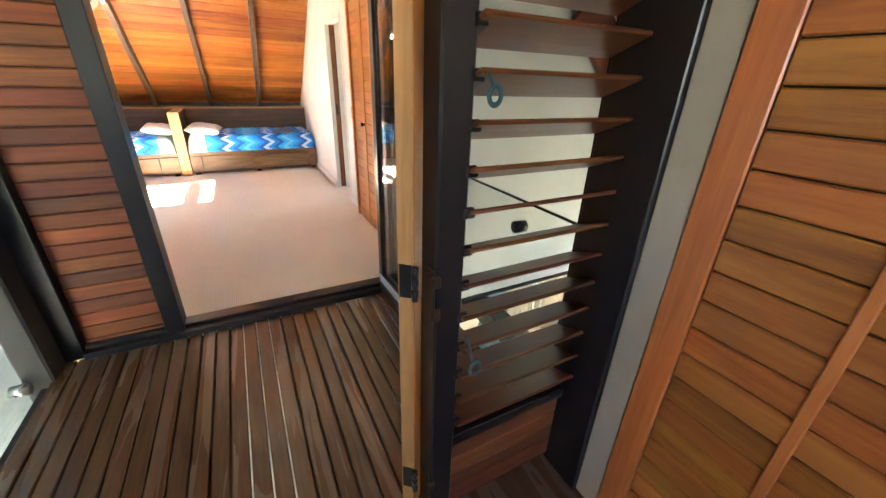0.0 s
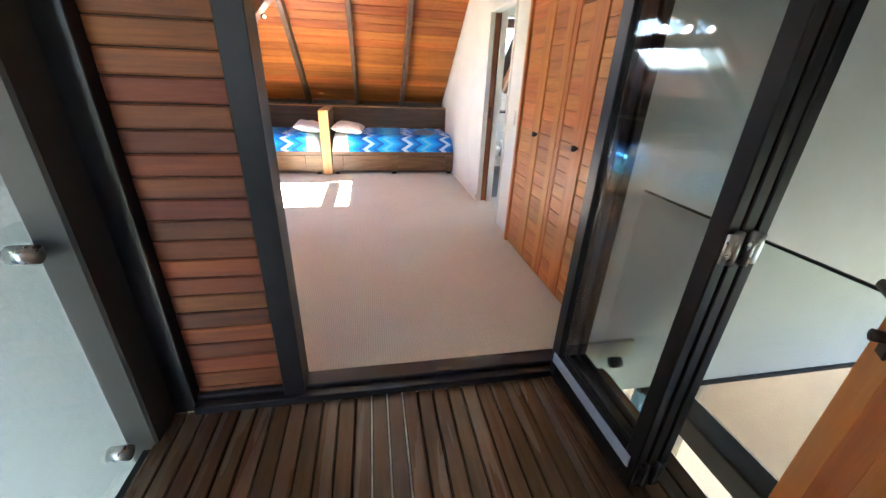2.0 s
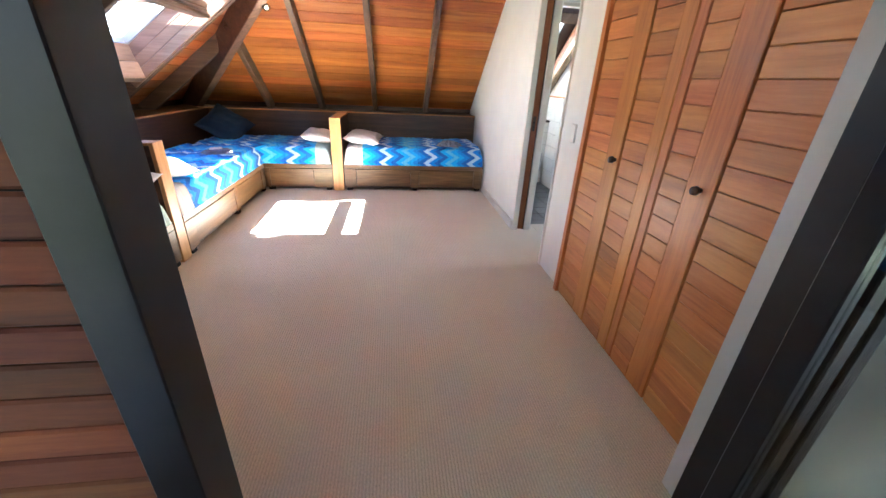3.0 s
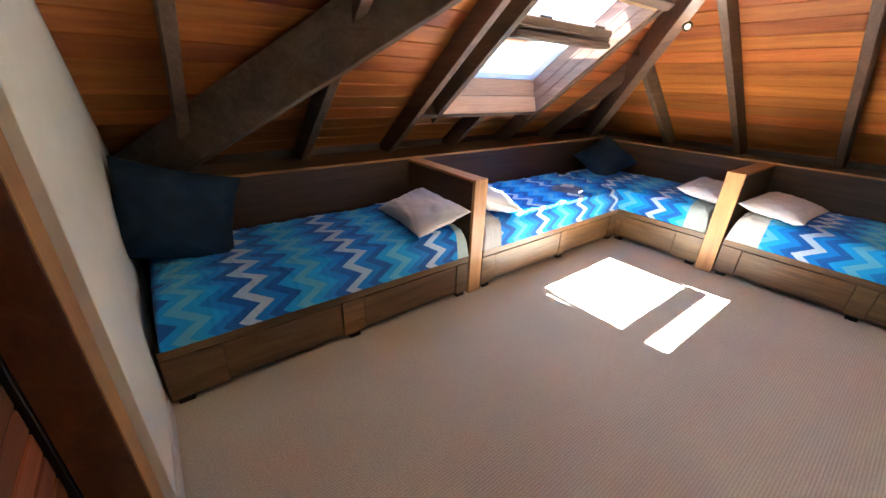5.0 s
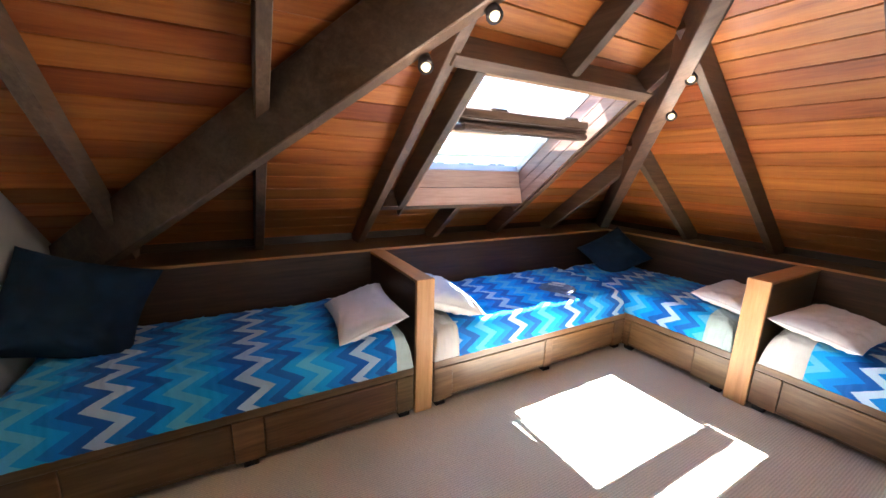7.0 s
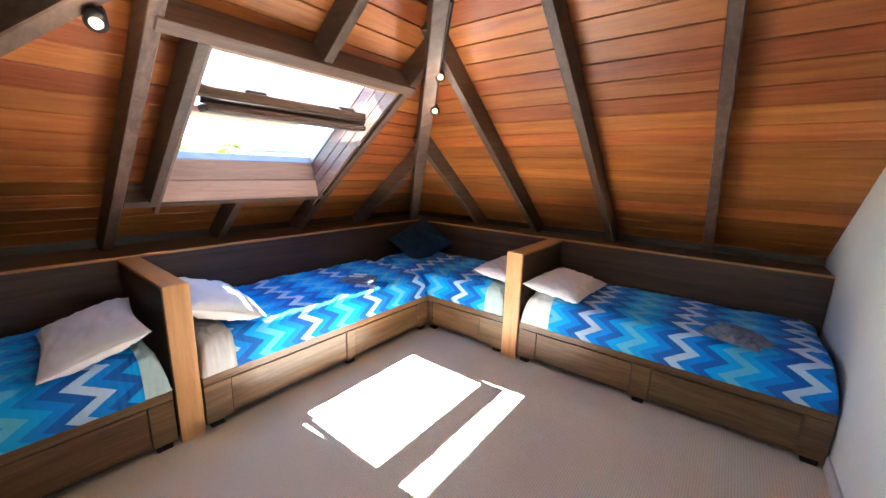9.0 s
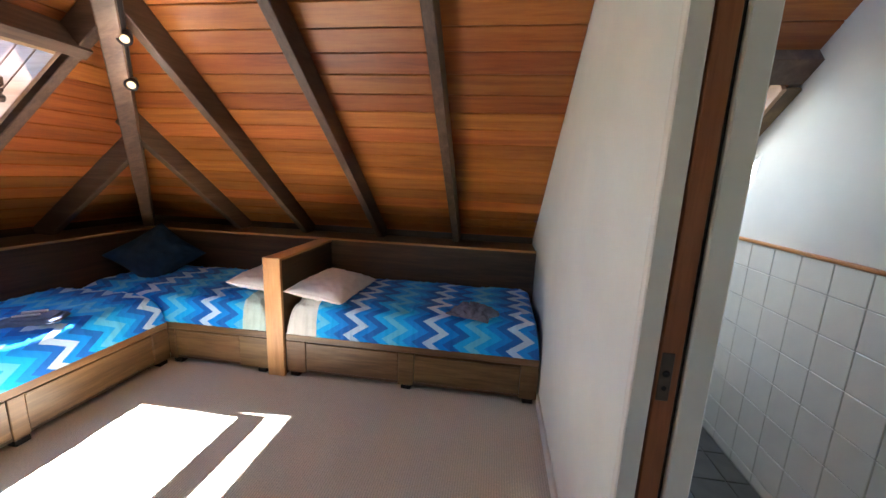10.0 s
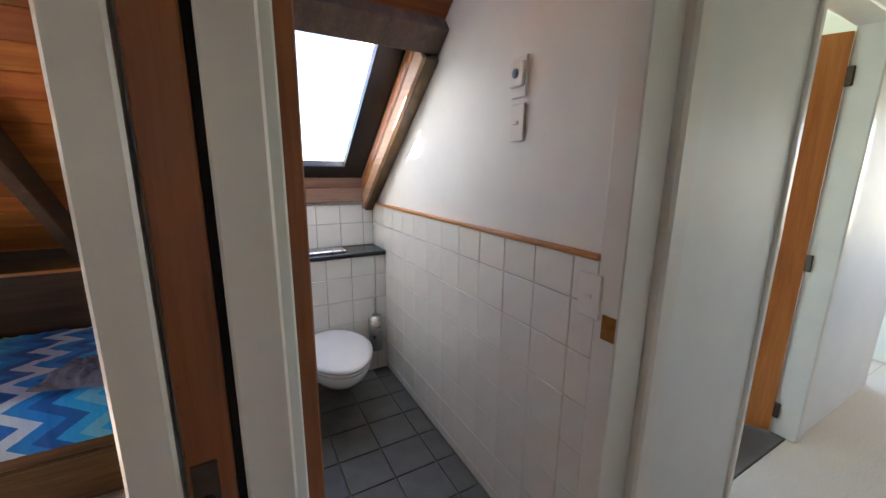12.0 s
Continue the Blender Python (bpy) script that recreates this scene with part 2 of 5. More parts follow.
trim_paint = plain("white_trim_gloss", (0.80, 0.765, 0.69), 0.32, 0, 0.05, 5.0, 0.03, 60)
grey_paint = plain("pale_grey_wall", (0.60, 0.58, 0.56), 0.6, 0, 0.08, 2.0, 0.1, 70)
# Much darker than pale stucco: the wall's shade is put into the base.
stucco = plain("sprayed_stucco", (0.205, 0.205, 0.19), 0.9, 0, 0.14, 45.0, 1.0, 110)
brown_metal = plain("brown_coated_metal", (0.050, 0.041, 0.032), 0.62, 0.2, 0.15, 7.0, 0.03)
black_metal = plain("black_window_frame", (0.022, 0.018, 0.018), 0.33, 0.3, 0.25, 9.0, 0.03)
# Pale blue-grey paint for the sky's reflection on the leaf's bottom rail.
rail_sheen_paint = plain("pale_rail_sheen", (0.52, 0.55, 0.66), 0.30, 0.0, 0.08, 9.0)
grey_frame = plain("grey_window_frame", (0.38, 0.38, 0.38), 0.4, 0.3, 0.1, 9.0, 0.03)
blue_metal = plain("teal_cord", (0.03, 0.08, 0.10), 0.6, 0.0, 0.2, 30.0)
door_edge = wood("honey_door_edge", (0.30, 0.13, 0.04), (0.43, 0.21, 0.07), (0.53, 0.28, 0.105), "z", 0.4)
taupe_trim = plain("taupe_trim", (0.42, 0.35, 0.27), 0.5, 0, 0.08, 5.0, 0.03, 60)
wardrobe_wood = wood("wardrobe_cedar", (0.40, 0.115, 0.025), (0.58, 0.20, 0.046), (0.68, 0.28, 0.075), "z", 0.34, 0.12)
steel = plain("brushed_steel", (0.55, 0.54, 0.52), 0.28, 1.0, 0.15, 30.0)
old_brass = plain("tarnished_brass", (0.45, 0.25, 0.09), 0.35, 1.0, 0.3, 30.0)
bronze = plain("dark_bronze", (0.10, 0.075, 0.06), 0.35, 0.9, 0.2, 30.0)
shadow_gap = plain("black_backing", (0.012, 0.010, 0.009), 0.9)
carpet = carpet_mat()
chev_y, chev_x = chevron_mat("zigzag_cotton_y", "y", -1.0), chevron_mat("zigzag_cotton_x", "x", 1.0)
sheet = plain("white_cotton_sheet", (0.74, 0.72, 0.70), 0.85, 0, 0.06, 14.0, 0.3, 260)
aqua_sheet = plain("pale_aqua_sheet", (0.50, 0.62, 0.60), 0.85, 0, 0.08, 14.0, 0.3, 260)
pillow_mat = plain("white_pillowcase", (0.76, 0.73, 0.72), 0.85, 0, 0.05, 12.0, 0.25, 240)
navy_mat = plain("navy_cushion_cloth", (0.008, 0.030, 0.065), 0.9, 0, 0.25, 14.0, 0.35, 300)
towel_mat = plain("blue_grey_towel", (0.16, 0.18, 0.26), 0.95, 0, 0.2, 20.0, 0.6, 350)
tile_mat = plain("glazed_wall_tile", (0.80, 0.78, 0.70), 0.12, 0, 0.04, 5.0)
grout = plain("tile_grout", (0.52, 0.49, 0.43), 0.9, 0, 0.1, 20.0)
floor_tile = plain("grey_floor_tile", (0.115, 0.110, 0.090), 0.34, 0, 0.3, 7.0, 0.12, 60)
dark_grout = plain("dark_grout", (0.13, 0.125, 0.115), 0.9)
ceramic = plain("white_ceramic", (0.82, 0.81, 0.77), 0.08, 0, 0.02)
plastic = plain("white_plastic", (0.78, 0.76, 0.70), 0.35, 0, 0.03)
stone = plain("black_stone_shelf", (0.025, 0.025, 0.026), 0.2, 0, 0.4, 40.0)
clear_glass = glass("clear_glass")
bal_glass = glass("balustrade_glass", (0.94, 0.97, 0.955))
bulb = lamp_mat("lit_bulb", (1.0, 0.64, 0.27), 0.16)
grass = plain("grass", (0.085, 0.10, 0.045), 0.95, 0, 0.4, 0.05, 0)
paving = plain("grey_paving", (0.20, 0.19, 0.175), 0.9, 0, 0.2, 1.2, 0.2, 30)
palm_leaf = bpy.data.materials.new("palm_fronds")
palm_leaf.use_nodes = True
lt = palm_leaf.node_tree
thin = lt.nodes.new("ShaderNodeBsdfTranslucent")
thin.inputs["Color"].default_value = (0.30, 0.38, 0.06, 1)
lmix = lt.nodes.new("ShaderNodeMixShader")
lt.nodes["Principled BSDF"].inputs["Base Color"].default_value = (0.14, 0.20, 0.05, 1)
lt.links.new(lt.nodes["Principled BSDF"].outputs[0], lmix.inputs[1])
lt.links.new(thin.outputs[0], lmix.inputs[2])
lt.links.new(lmix.outputs[0], lt.nodes["Material Output"].inputs["Surface"])
bark = plain("bark", (0.10, 0.075, 0.05), 0.9, 0, 0.3, 8.0)
house_white = plain("white_house_paint", (0.75, 0.74, 0.70), 0.7, 0, 0.06, 0.4)
house_roof = plain("house_roof", (0.30, 0.28, 0.27), 0.7, 0, 0.15, 0.6)
house_glass = plain("dark_house_window", (0.06, 0.08, 0.10), 0.1, 0, 0.1, 0.5)
beige = plain("beige_lower_floor", (0.55, 0.45, 0.33), 0.8, 0, 0.1, 2.0, 0.1)
cream = plain("cream_curtain", (0.66, 0.58, 0.45), 0.9, 0, 0.1, 6.0)
blue_cloth = plain("blue_curtain", (0.22, 0.32, 0.40), 0.9, 0, 0.1, 6.0)


# ---- mesh helpers ----
class Mesh:
    """Collects chamfered boxes and grids into one mesh."""

    def __init__(self, m=None):
        self.v, self.f, self.m = [], [], m

    def box(self, x0, x1, y0, y1, z0, z1, b=0.003, m=None):
        m = m or self.m
        x0, x1 = min(x0, x1), max(x0, x1)
        y0, y1 = min(y0, y1), max(y0, y1)
        z0, z1 = min(z0, z1), max(z0, z1)
        c = Vector(((x0 + x1) / 2, (y0 + y1) / 2, (z0 + z1) / 2))
        h = Vector(((x1 - x0) / 2, (y1 - y0) / 2, (z1 - z0) / 2))
        b = min(b, min(h) * 0.8)
        base = len(self.v)
        pts, idx = [], {}
        for sx in (-1, 1):
            for sy in (-1, 1):
                for sz in (-1, 1):
                    for a in range(3):
                        q = [sx * (h[0] - b), sy * (h[1] - b), sz * (h[2] - b)]
                        q[a] = (sx, sy, sz)[a] * h[a]
                        idx[(sx, sy, sz, a)] = len(pts)
                        pts.append(Vector(q))
        faces = []
        for a in range(3):
            o1, o2 = (a + 1) % 3, (a + 2) % 3
            for s in (-1, 1):
                quad = []
                for s1, s2 in ((-1, -1), (1, -1), (1, 1), (-1, 1)):
                    k = [0, 0, 0]
                    k[a], k[o1], k[o2] = s, s1, s2
                    quad.append(idx[(*k, a)])
                faces.append(quad)
            for s1 in (-1, 1):
                for s2 in (-1, 1):
                    ka, kb = [0, 0, 0], [0, 0, 0]
                    ka[o1] = kb[o1] = s1
                    ka[o2] = kb[o2] = s2
                    ka[a], kb[a] = -1, 1
                    faces.append([idx[(*ka, o1)], idx[(*kb, o1)], idx[(*kb, o2)], idx[(*ka, o2)]])
        for sx in (-1, 1):
            for sy in (-1, 1):
                for sz in (-1, 1):
                    faces.append([idx[(sx, sy, sz, a)] for a in range(3)])
        for f in faces:
            p = [pts[i] for i in f]
            n = (p[1] - p[0]).cross(p[2] - p[0])
            if n.dot(sum(p, Vector()) / len(p)) < 0:
                f.reverse()
            self.f.append([base + i for i in f])
        for q in pts:
            w = q + c
            self.v.append(tuple(m @ w) if m else tuple(w))
        return self

    def tube(self, p0, p1, r0, r1=None, n=14):
        """A round bar from p0 to p1, closed at both ends."""
        r1 = r0 if r1 is None else r1
        p0, p1 = Vector(p0), Vector(p1)
        z = (p1 - p0).normalized()
        x = z.orthogonal().normalized()
        y = z.cross(x)
        base = len(self.v)
        for p, r in ((p0, r0), (p1, r1)):
            for i in range(n):
                a = 2 * math.pi * i / n
                self.v.append(tuple(p + (x * math.cos(a) + y * math.sin(a)) * r))
        for i in range(n):
            j = (i + 1) % n
            self.f.append([base + i, base + j, base + n + j, base + n + i])
        self.f.append([base + i for i in reversed(range(n))])
        self.f.append([base + n + i for i in range(n)])
        return self

    def rings(self, rings, cap=True):
        """Skin over closed rings of equal length, listed from one end to the other."""
        base, n = len(self.v), len(rings[0])
        for r in rings:
            self.v += [tuple(p) for p in r]
        for k in range(len(rings) - 1):
            for i in range(n):
                j = (i + 1) % n
                a = base + k * n
                self.f.append([a + i, a + j, a + n + j, a + n + i])
        if cap:
            self.f.append([base + i for i in reversed(range(n))])
            self.f.append([base + (len(rings) - 1) * n + i for i in range(n)])
        return self

    def data(self, name, material, smooth=False):
        me = bpy.data.meshes.new(name)
        me.from_pydata(self.v, [], self.f)
        me.materials.append(material)
        if smooth:
            me.polygons.foreach_set("use_smooth", [True] * len(me.polygons))
        me.update()
        return me


def thing(name, at, label, category, group=""):
    ob = new(name)
    ob.location = at
    ob.empty_display_size = 0.1
    return tagged(ob, label, category, group)


def part(name, mesh, material, parent, label="", smooth=False):
    ob = new(name, mesh.data(name, material, smooth))
    if parent is not None:
        ob.parent = parent
        root = parent
        place = Matrix.Identity(4)
        while root is not None:
            place = Matrix.Translation(root.location) @ place
            root = root.parent if root.type == "EMPTY" else None
        if parent.type == "EMPTY":
            ob.matrix_parent_inverse = place.inverted()
    return tagged(ob, label)


def solo(name, mesh, material, label, category, group="", kind="", smooth=False):
    return tagged(new(name, mesh.data(name, material, smooth)), label, category, group, kind)


def setting(name, mesh, material, label="", category=""):
    return tagged(new(name, mesh.data(name, material)), label or name.replace("_", " "), category or name.split("_")[0], "", "structure")


def piece(name, data, parent, at):
    ob = new(name, data)
    ob.location = at
    ob.parent = parent
    return ob


# ---- the room's measures ----
TAN = 0.78
ALPHA = math.atan(TAN)
CA, SA = math.cos(ALPHA), math.sin(ALPHA)
X0, Y0, Z0 = -3.20, 8.00, 0.965
LEFT = Matrix(((CA, 0, -SA, X0), (0, 1, 0, 0), (SA, 0, CA, Z0), (0, 0, 0, 1)))
FAR = Matrix(((0, 1, 0, 0), (-CA, 0, SA, Y0), (SA, 0, CA, Z0), (0, 0, 0, 1)))
WALL_E, WALL_S = 0.995, 2.62
SKY_S0, SKY_S1 = 0.72, 1.94
SKY_Y0, SKY_Y1 = 4.87, 6.06
BOARD = 0.1365

# floors
setting("floor", Mesh().box(-3.4, 1.25, 2.536, 8.2, -0.12, 0.0).box(1.25, 5.6, 4.2, 5.47, -0.12, 0.0), carpet, "beige ribbed loop-pile carpet over the whole room", "carpet")
setting("wall_north", Mesh().box(-3.5, 2.3, 8.02, 8.14, -0.1, 1.2), white_paint)
setting("wall_west", Mesh().box(-3.40, -3.28, 2.5, 8.14, -0.1, 1.2), white_paint)
# room walls
setting("wall_south", Mesh().box(-3.4, -1.25, 2.52, WALL_S + 0.08, -0.1, 2.95).box(-1.25, 1.02, 2.45, 2.56, 2.10, 2.95), white_paint)
setting("wall_east", Mesh().box(WALL_E, 1.195, 5.33, 8.05, 0.0, 3.0).box(WALL_E, 1.10, 4.12, 4.52, 0.0, 3.0).box(WALL_E, 1.10, 4.52, 5.33, 2.02, 3.0).box(WALL_E, 1.10, 2.5, 4.12, 2.14, 3.0), white_paint)
setting("wall_wardrobe_back", Mesh().box(1.58, 1.64, 2.62, 4.2, -0.05, 3.0).box(1.10, 5.6, 4.20, 4.30, 0.0, 2.6).box(0.80, 4.3, 2.56, 2.66, -0.43, 3.2), grey_paint)
setting("ceiling", Mesh().box(-1.1, 1.3, 2.4, 5.9, 2.90, 3.0), white_paint)

# roof boards, left slope with the skylight's hole
roof = Mesh(LEFT)
s = -0.2395
while s < 3.35:
    e = s + BOARD
    top = Y0 - CA * s + 0.1
    spans = [(2.40, top)]
    if e > SKY_S0 and s < SKY_S1:
        spans = [(2.40, SKY_Y0), (SKY_Y1, top)]
    for a, b in spans:
        if b - a > 0.05:
            roof.box(s + 0.0022, e - 0.0022, a, b, 0.0, 0.026, 0.004)
    roof.box(s, e, 2.40, SKY_Y0 if e > SKY_S0 and s < SKY_S1 else top, 0.036, 0.06, 0.001)
    if e > SKY_S0 and s < SKY_S1:
        roof.box(s, e, SKY_Y1, top, 0.036, 0.06, 0.001)
    s = e
setting("ceiling_west_slope", roof, cedar_y, "reddish cedar boards lining the sloped ceiling", "ceiling")
roof = Mesh(FAR)
WS0, WS1, WX0, WX1 = 0.62, 1.80, 1.30, 1.96
s = -0.2395
while s < 3.35:
    e = s + BOARD
    lo = X0 - 0.1 + CA * s
    hole = e > WS0 and s < WS1
    for a, b in ([(lo, WX0), (WX1, 2.10)] if hole else [(lo, 2.10)]):
        roof.box(s + 0.0022, e - 0.0022, a, b, 0.0, 0.026, 0.004)
        roof.box(s, e, a, b, 0.036, 0.06, 0.001)
    s = e
setting("ceiling_north_slope", roof, cedar_x, "reddish cedar boards lining the sloped ceiling", "ceiling")

# rafters and beams
RD, RW = 0.15, 0.030
for y in (3.09, 3.87, 4.665, 6.145, 6.95):
    end = min(3.3, (Y0 - y) / CA)
    solo("rafter", Mesh(LEFT).box(0.0, end, y - RW, y + RW, -RD, -0.001, 0.004), rafter_x, "dark-stained timber rafter under the cedar ceiling", "rafter", "rafters")
solo("rafter", Mesh(LEFT).box(0.0, 0.64, 5.37, 5.43, -RD, -0.001, 0.004), rafter_x, "short dark-stained jack rafter below the skylight", "rafter", "rafters")
solo("rafter", Mesh(LEFT).box(2.03, 3.3, 5.42, 5.48, -RD, -0.001, 0.004), rafter_x, "dark-stained rafter above the skylight", "rafter", "rafters")
for x in (-1.98, -1.255, -0.48, 0.27):
    end = min(3.3, (x - X0) / CA)
    solo("rafter", Mesh(FAR).box(0.0, end, x - RW, x + RW, -RD, -0.001, 0.004), rafter_y, "dark-stained timber rafter under the cedar ceiling", "rafter", "rafters")


def hip(corner, sy, label):
    d = Vector((1, sy, TAN)).normalized()
    t = Vector((1, -sy, 0)).normalized() * -sy
    n = d.cross(t)
    if n.z < 0:
        t, n = -t, -n
    m = Matrix((( d.x, t.x, n.x, corner[0]), (d.y, t.y, n.y, corner[1]), (d.z, t.z, n.z, corner[2]), (0, 0, 0, 1)))
    return solo("hip_beam", Mesh(m).box(0.05, 3.75, -0.045, 0.045, -0.30, -0.012, 0.006), rafter_x, label, "beam", "hip beams")


hip((X0, Y0, Z0), -1, "deep dark-stained hip beam in the ceiling corner")
hip((X0, 2.63, Z0), 1, "deep dark-stained diagonal beam crossing the rafters")

# skylight
SKL = thing("window_1", (-2.2, 5.47, 1.9), "open pivoting roof window with stained timber lining", "window")
SKL["kind"] = "structure"
part("trimmer", Mesh(LEFT).box(1.962, 2.028, 4.665, 6.18, -0.165, 0.0), rafter_y, SKL, "dark timber trimmer")
part("trimmer", Mesh(LEFT).box(0.64, 0.70, 4.696, 6.114, -0.150, 0.0), rafter_y, SKL)
part("trimmer", Mesh(LEFT).box(0.70, 1.962, 4.82, 4.87, -0.165, 0.0), rafter_x, SKL)
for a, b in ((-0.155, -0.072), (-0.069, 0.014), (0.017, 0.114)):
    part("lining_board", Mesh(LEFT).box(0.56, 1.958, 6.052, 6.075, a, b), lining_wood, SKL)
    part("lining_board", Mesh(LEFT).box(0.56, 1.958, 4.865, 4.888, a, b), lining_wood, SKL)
SILL = LEFT @ pose(0.705, 0, -0.155, 0, 24.4, 0)
part("sill_board", Mesh(SILL).box(-0.022, 0.0, 4.889, 6.051, 0.0, 0.140), lit_lining_y, SKL)
part("sill_board", Mesh(SILL).box(-0.030, -0.008, 4.889, 6.051, 0.146, 0.290), lit_lining_y, SKL)
part("head_board", Mesh(LEFT).box(1.936, 1.958, 4.889, 6.051, -0.155, 0.10), lit_lining_y, SKL)
FR0, FR1 = 0.82, 1.79
for a, b in ((FR0 - 0.16, FR0), (FR1, FR1 + 0.30)):
    part("frame_rail", Mesh(LEFT).box(a, b, 4.87, 6.08, 0.115, 0.18), grey_frame, SKL, "grey metal frame")
part("frame_stile", Mesh(LEFT).box(FR0, FR1, 4.87, 4.932, 0.115, 0.18), grey_frame, SKL)
part("frame_stile", Mesh(LEFT).box(FR0, FR1, 6.042, 6.08, 0.115, 0.18), grey_frame, SKL)
# The hidden outer rail is made extra wide to trim sunlight on the bed.
sash = part("sash", Mesh().box(-1.935, -1.865, 4.91, 6.03, 1.875, 1.935, 0.01).box(-3.02, -2.735, 4.93, 6.02, 1.89, 1.95, 0.01)
            .box(-2.88, -1.90, 4.925, 4.965, 1.885, 1.945, 0.006).box(-2.88, -1.90, 5.985, 6.025, 1.885, 1.945, 0.006), rafter_y, SKL, "pivoted timber sash")
pane = part("pane", Mesh().box(-2.87, -1.91, 4.965, 5.985, 1.912, 1.920, 0.001), clear_glass, SKL)
pane.visible_shadow = False
part("blind_box", Mesh().box(-1.97, -1.850, 4.94, 6.02, 1.800, 1.842, 0.012), rafter_y, SKL, "slim timber blind cassette")
part("rail", Mesh().tube((-1.88, 4.93, 1.862), (-1.88, 6.02, 1.862), 0.011).tube((-1.89, 4.93, 1.848), (-1.89, 6.02, 1.848), 0.008), bronze, SKL, "metal vent bar", True)
for y in (5.22, 5.86):
    part("latch", Mesh().box(-1.915, -1.870, y - 0.07, y + 0.07, 1.925, 1.950, 0.01), bronze, SKL)

# beds
def soft_box(x0, x1, y0, y1, z0, z1, seed, axis, keep, grow=0.0, wrinkle=0.008):
    """A mattress cover: rounded, slightly sagging, with gathers running up from its front edge.
    Only the stretch keep of the length along the axis is skinned."""
    m = Mesh()
    nx, ny = (72, 260) if axis == "y" else (260, 72)
    cx, cy, hx, hy = (x0 + x1) / 2, (y0 + y1) / 2, (x1 - x0) / 2, (y1 - y0) / 2
    index = {}

    def spread(k, n):
        t = 2 * k / n - 1
        return 0.5 * math.sin(math.pi / 2 * t) + 0.5 * t

    def vert(i, j, low):
        key = (i, j, low)
        if key in index:
            return index[key]
        u, v = spread(i, nx), spread(j, ny)
        px, py = cx + (hx + grow) * u, cy + (hy + grow) * v
        eu, ev = hx * (1 - abs(u)), hy * (1 - abs(v))
        e = min(eu, ev)
        fall = 1 - (1 - min(1, e / 0.055)) ** 2
        z = z1 + grow - (z1 - z0) * (1 - math.sqrt(max(0, fall))) * 0.98
        along, depth = (py, x1 - px) if axis == "y" else (px, py - y0)
        gather = noise.noise(Vector((along * 26 + depth * 9, depth * 3.0, seed + 3))) + 0.5 * noise.noise(Vector((along * 55 - depth * 12, depth * 5, seed + 4)))
        w = noise.noise(Vector((px * 3.1, py * 3.1, seed))) * 1.5 + noise.noise(Vector((px * 9 + py * 7, py * 5 - px * 4, seed))) * 0.8
        fold = noise.noise(Vector((px * 5 + py * 11, py * 3 - px * 8, seed + 9)))
        rise = min(1, e / 0.03)
        z -= 0.06 * (1 - min(1, depth / 0.20)) ** 2 + 0.055 * (1 - min(1, (ev if axis == "y" else eu) / 0.13)) ** 2
        z += wrinkle * (w + 1.1 * max(0.0, 1 - abs(fold) * 7)) * rise
        z += 0.004 * gather * math.exp(-((depth - 0.07) / 0.13) ** 2) * rise
        if eu < 0.05 or ev < 0.05:
            push = 0.005 * gather * (1 - e / 0.05)
            px, py = (px + push * (1 if u > 0 else -1), py) if axis == "y" else (px, py + push * (1 if v > 0 else -1))
        index[key] = len(m.v)
        m.v.append((px, py, z0 if low else max(z, z0 + 0.001)))
        return index[key]

    for i in range(nx):
        for j in range(ny):
            mid = cy + hy * spread(j + 0.5, ny) if axis == "y" else cx + hx * spread(i + 0.5, nx)
            if not keep[0] <= mid <= keep[1]:
                continue
            m.f.append([vert(i, j, False), vert(i + 1, j, False), vert(i + 1, j + 1, False), vert(i, j + 1, False)])
            for edge, p, q in ((j == 0, (i, j), (i + 1, j)), (i == nx - 1, (i + 1, j), (i + 1, j + 1)), (j == ny - 1, (i + 1, j + 1), (i, j + 1)), (i == 0, (i, j + 1), (i, j))):
                if edge:
                    m.f.append([vert(*p, True), vert(*q, True), vert(*q, False), vert(*p, False)])
    return m


FX, FY, BX, BY = -1.84, 6.755, -2.72, 7.59
BASE_Z = 0.335


def bed_front(bed, axis, a, b, drawers):
    """Front boards of a bed base along one axis, with drawers let into it."""
    def bx(u0, u1, d0, d1, z0, z1):
        return (FX - d1, FX - d0, u0, u1, z0, z1) if axis == "y" else (u0, u1, FY + d0, FY + d1, z0, z1)
    st, dr = (stain_y, drawer_y) if axis == "y" else (stain_x, drawer_x)
    part("top_rail", Mesh().box(*bx(a, b, 0, 0.03, 0.283, BASE_Z)), dr, bed)
    part("bottom_rail", Mesh().box(*bx(a, b, 0.012, 0.03, 0.035, 0.06)), st, bed)
    last = a
    for d0, d1 in drawers:
        part("stile", Mesh().box(*bx(last, d0 - 0.003, 0, 0.03, 0.035, 0.28)), dr, bed)
        drawer = part("drawer", Mesh().box(*bx(d0, d1, 0.006, 0.03, 0.058, 0.278, )), dr, bed, "stained timber drawer front")
        part("drawer_lip", Mesh().box(*bx(d0 + 0.004, d1 - 0.004, -0.001, 0.004, 0.262, 0.276), 0.002), dr, drawer)
        last = d1 + 0.003
    part("stile", Mesh().box(*bx(last, b, 0, 0.03, 0.035, 0.28)), dr, bed)
    for f in [a + 0.06, b - 0.06] + [(p[1] + q[0]) / 2 for p, q in zip(drawers, drawers[1:])]:
        part("foot", Mesh().box(*bx(f - 0.035, f + 0.035, 0.004, 0.06, 0.0, 0.038)), shadow_gap, bed)


